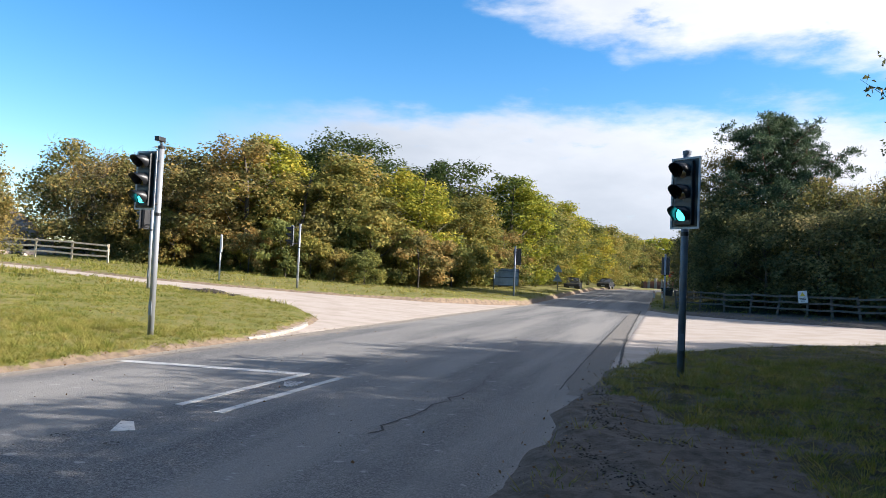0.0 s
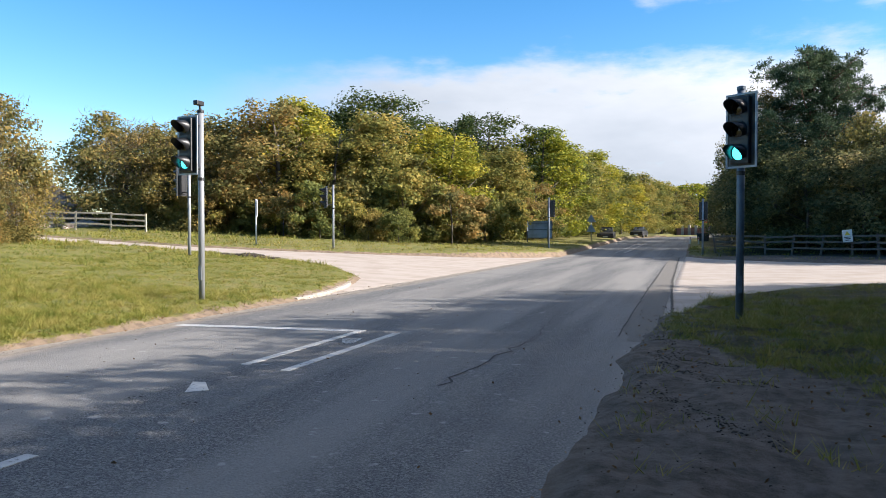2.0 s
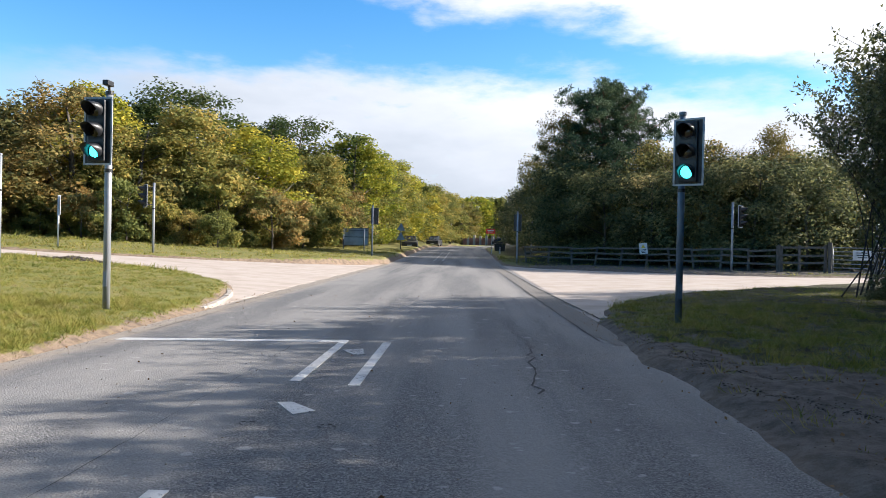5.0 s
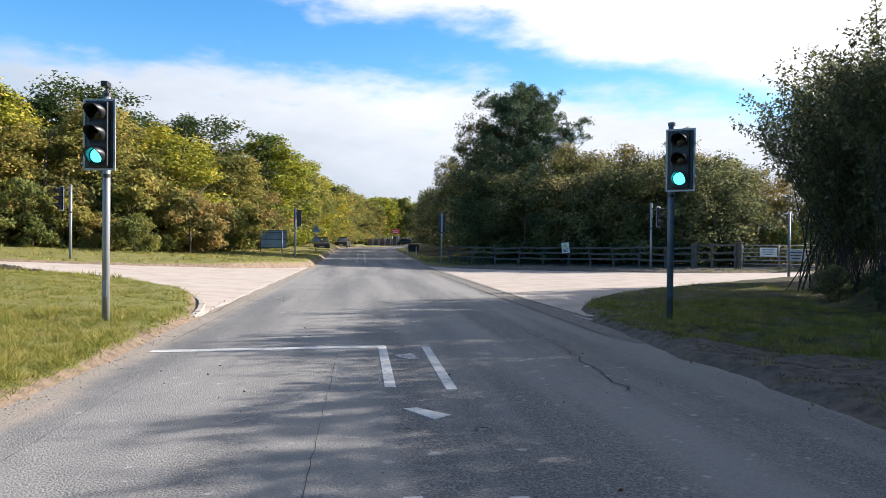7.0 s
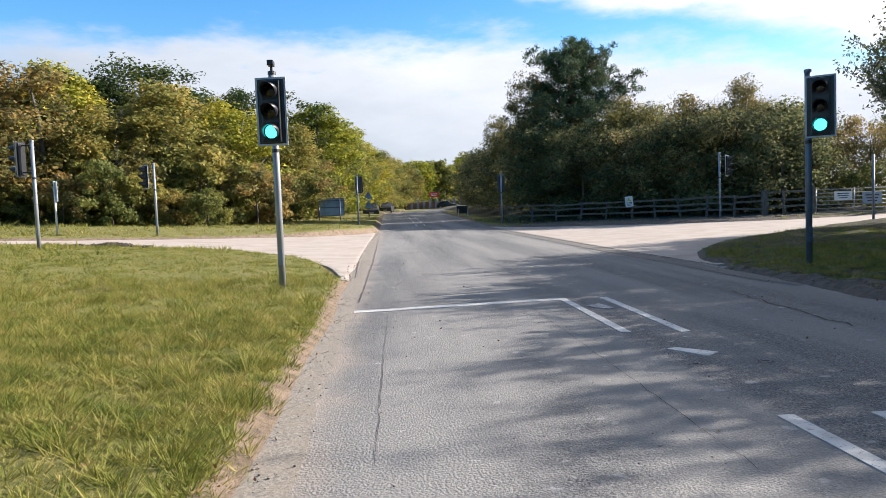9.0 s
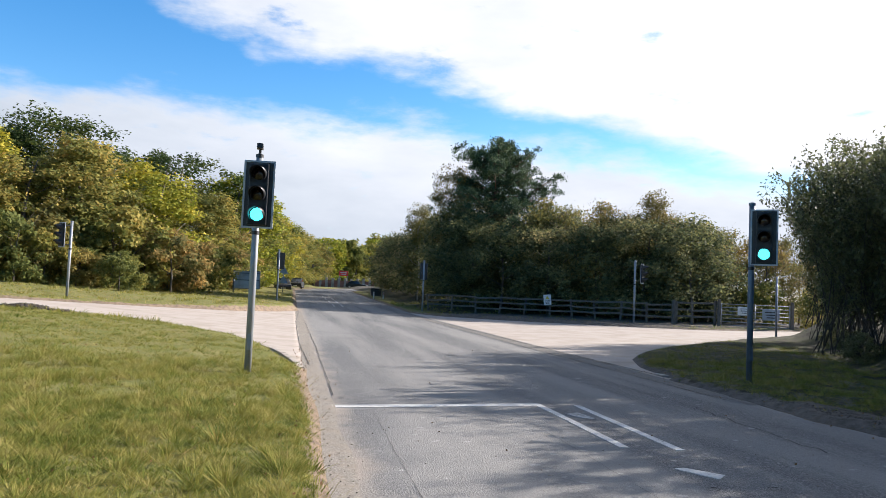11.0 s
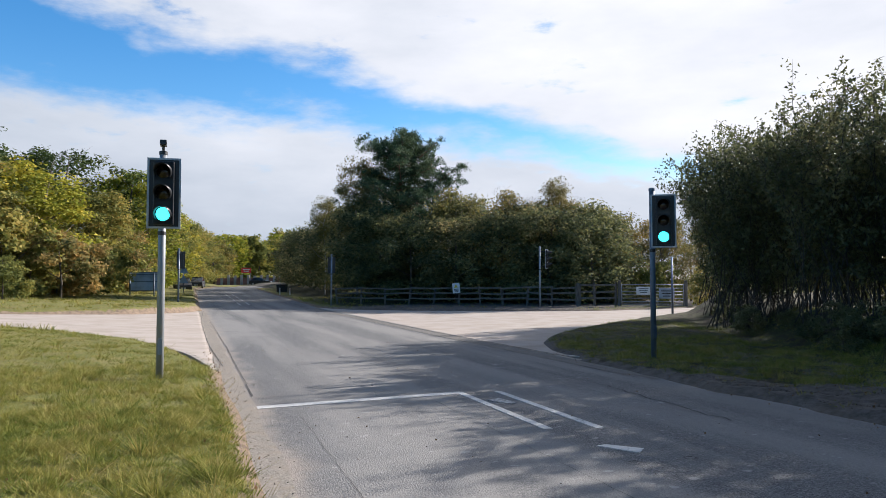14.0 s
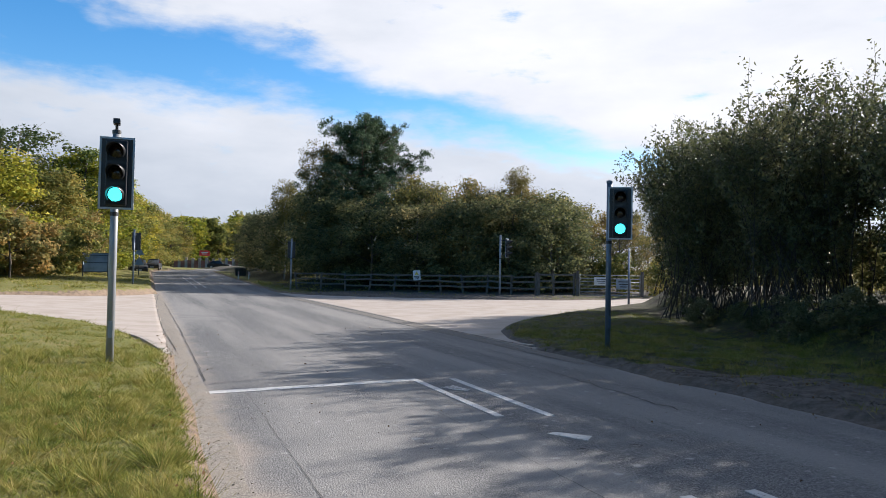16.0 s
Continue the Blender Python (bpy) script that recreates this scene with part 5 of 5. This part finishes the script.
def clods(name, n, area, size, mat, label, category, seed, heap=0.0):
    """Loose lumps lying on the ground, joined as one scatter."""
    rng = np.random.default_rng(seed)
    ico = bmesh.new()
    bmesh.ops.create_icosphere(ico, subdivisions=1, radius=1.0)
    iv = np.array([v.co[:] for v in ico.verts])
    fi = np.array([[v.index for v in f.verts] for f in ico.faces])
    ico.free()
    pts = np.array([area(rng) for _ in range(n)])
    z = grass_height(pts[:, 0], pts[:, 1])
    paved = paved_distance(pts[:, 0], pts[:, 1]) < 0.05
    z = np.where(paved, base_height(pts[:, 0], pts[:, 1]) + 0.012, z) + heap * np.exp(-((pts - pts.mean(0)) ** 2 / pts.var(0)).sum(1))
    s = size * np.minimum(rng.lognormal(0, 0.5, n), 2.2)
    verts = iv[None] * (1 + 0.25 * rng.normal(size=(n, 12, 1))) * s[:, None, None] * np.array([1, 1, 0.6])
    verts = verts + np.stack([pts[:, 0], pts[:, 1], z + 0.1 * s], -1)[:, None]
    me = bpy.data.meshes.new(name)
    me.vertices.add(n * 12)
    me.vertices.foreach_set("co", verts.ravel())
    fill_quads(me, (fi[None] + 12 * np.arange(n)[:, None, None]).reshape(-1, 3))
    me.materials.append(mat)
    return tagged(new(name, me), label, category, kind="stuff")


SOIL = plain("dark_soil", (0.05, 0.038, 0.028), 0.95, 0, 0.3, 8.0, 0.6)
GRIT = plain("pale_grit", (0.22, 0.19, 0.155), 0.95, 0, 0.3, 8.0, 0.5)
RUBBLE = plain("pinkish_rubble", (0.36, 0.29, 0.25), 0.95, 0, 0.3, 0.6, 0.6)
FALLEN = foliage("fallen_leaves", [(0.10, 0.055, 0.025), (0.17, 0.10, 0.045), (0.24, 0.16, 0.08)], 0.1, 0.8)
clods("soil_heap", 320, lambda r: (-11.9 + r.normal(0, 0.55), 24.0 + r.normal(0, 0.22)), 0.05, SOIL, "low heap of dark soil beside the side road", "soil", 5, 0.10)
clods("soil_crumbs", 900, lambda r: (3.45 + abs(r.normal(0, 0.75)), r.uniform(2.5, 11.5)), 0.004, SOIL, "crumbs of soil along the worn road edge", "soil", 6)
RIDGES = [(3.74, 10.3), (3.95, 9.3), (4.13, 8.5), (4.62, 8.35)], [(3.79, 7.15), (4.1, 6.33), (4.42, 5.84), (4.75, 5.4)], [(3.86, 9.0), (3.95, 8.1), (4.3, 7.5), (4.9, 7.1)]


def on_ridge(r):
    """A place near one of the ragged ridges of turned-up soil."""
    path = RIDGES[r.integers(0, 3)]
    k = r.integers(0, 3)
    t = r.random()
    ax, ay = path[k]
    bx, by = path[k + 1]
    w = 0.035 + 0.05 * abs(math.sin(7 * t + 3 * k))
    return ax + (bx - ax) * t + r.normal(0, w), ay + (by - ay) * t + r.normal(0, w * 1.4)


clods("soil_ridge", 900, on_ridge, 0.007, SOIL, "ragged ridges of dark turned-up soil beside the asphalt", "soil", 11)
clods("grit", 1000, lambda r: (-3.55 + r.normal(0, 0.13), r.uniform(2, 20)), 0.0045, GRIT, "grit gathered in the road channel", "gravel", 7)
clods("grit", 900, lambda r: (r.uniform(-3.2, 3.4), r.uniform(2.5, 16)), 0.004, GRIT, "loose grit on the asphalt", "gravel", 8)
clods("rubble_bank", 900, lambda r: (-39.5 + r.normal(0, 2.6), 39.0 + r.normal(0, 1.6)), 0.24, RUBBLE, "bank of pinkish rubble behind the fence", "rubble", 9, 3.0)

# ---------------------------------------------------------------- grass


def turf(name, n, box, height, seed, label, width=0.006, clump=0.05, blades=14, lean=0.9):
    """Grass in tufts: the blades of each fan out from its middle."""
    rng = np.random.default_rng(seed)
    k = max(1, n // blades)
    cx, cy = rng.uniform(box[0], box[2], k), rng.uniform(box[1], box[3], k)
    rich = 0.5 + 0.5 * value_noise(cx, cy, 0.55, seed) + 0.35 * value_noise(cx, cy, 0.2, seed + 1)
    tall = np.clip(rng.lognormal(0, 0.42, k) * (0.35 + 1.1 * rich), 0.18, 2.8)
    tilt = rng.normal(0, 0.35, (k, 2))
    i = rng.integers(0, k, n)
    a, r = rng.uniform(0, 2 * np.pi, n), np.abs(rng.normal(0, clump, n))
    x, y = cx[i] + r * np.cos(a), cy[i] + r * np.sin(a)
    d = paved_distance(x, y)
    keep = (d > 0.08) & (bareness(x, y, d) + 0.25 * value_noise(x, y, 0.4, 7) < rng.uniform(0.15, 0.95, n))
    x, y, d, a, r, i = x[keep], y[keep], d[keep], a[keep], r[keep], i[keep]
    z = grass_height(x, y, d) - 0.008
    n = len(x)
    h = height * tall[i] * rng.uniform(0.55, 1.25, n)
    out = lean * h * (0.35 + 0.5 * r / clump) * rng.uniform(0.5, 1.4, n)
    w = width * rng.uniform(0.7, 1.5, n)
    b = a + rng.normal(0, 0.5, n)
    turn = rng.uniform(0, 2 * np.pi, n)
    p = np.stack([x, y, z], -1)
    side = np.stack([-np.sin(turn) * w, np.cos(turn) * w, np.zeros(n)], -1)
    end = p + np.stack([np.cos(b) * out + tilt[i, 0] * h, np.sin(b) * out + tilt[i, 1] * h, h], -1)
    q = np.stack([p - side, p + side, end], 1).reshape(-1, 3)
    me = bpy.data.meshes.new(name)
    me.vertices.add(3 * n)
    me.vertices.foreach_set("co", q.ravel())
    fill_quads(me, np.arange(3 * n).reshape(-1, 3))
    me.materials.append(BLADE)
    return tagged(new(name, me), label, "grass", kind="stuff")


turf("grass", 200000, (-9.5, 2.4, -3.5, 9.0), 0.042, 1, "sunlit uneven verge grass, green and straw coloured", width=0.0046, clump=0.05, lean=1.7)
turf("grass", 115000, (-15.0, 9.0, -3.5, 25.0), 0.050, 2, "sunlit verge grass between the two roads", width=0.0056, clump=0.09, lean=1.4)
turf("grass_tufts", 60000, (-9.5, 2.5, -3.7, 13.0), 0.095, 3, "longer grass tufts in the verge", width=0.0036, clump=0.05, blades=26, lean=1.3)
turf("grass", 95000, (3.6, 3.0, 12.0, 24.0), 0.045, 4, "short shaded grass beneath the willows", width=0.0042, clump=0.09, lean=1.3)
turf("grass_tufts", 60000, (3.7, 4.5, 9.0, 16.0), 0.085, 5, "longer shaded grass tufts by the worn road edge", width=0.0042, clump=0.07, blades=24, lean=1.1)
turf("grass", 38000, (-30.0, 22.0, -3.6, 62.0), 0.10, 6, "far verge grass before the wood", width=0.016, clump=0.2)
turf("grass", 14000, (3.6, 30.0, 22.0, 60.0), 0.12, 7, "grass along the foot of the fence", width=0.014, clump=0.2)
turf("grass", 20000, (-24.0, 4.0, -10.0, 24.0), 0.085, 8, "verge grass on the rising bank", width=0.010, clump=0.14)
turf("grass", 12000, (-45.0, 20.0, -18.0, 44.0), 0.14, 9, "rough grass by the pale fence", width=0.022, clump=0.25)

rng = np.random.default_rng(91)
lx = np.concatenate([rng.uniform(-9, -3.4, 350), -3.75 + rng.normal(0, 0.10, 90), rng.uniform(3.3, 8.5, 700), rng.uniform(-3.3, 3.4, 50)])
ly = np.concatenate([rng.uniform(2.5, 16, 350), rng.uniform(2, 18, 90), rng.uniform(3, 15, 700), rng.uniform(3, 20, 50)])
paved = paved_distance(lx, ly) < 0.05
lz = np.where(paved, base_height(lx, ly) + 0.016, grass_height(lx, ly) + 0.03)
me = leaf_mesh("fallen_leaves", np.stack([lx, ly, lz], -1), 0.034, 0.022, FALLEN, rng)
tagged(new("fallen_leaves", me), "scattered brown fallen leaves on verge and road edge", "leaves", kind="stuff")
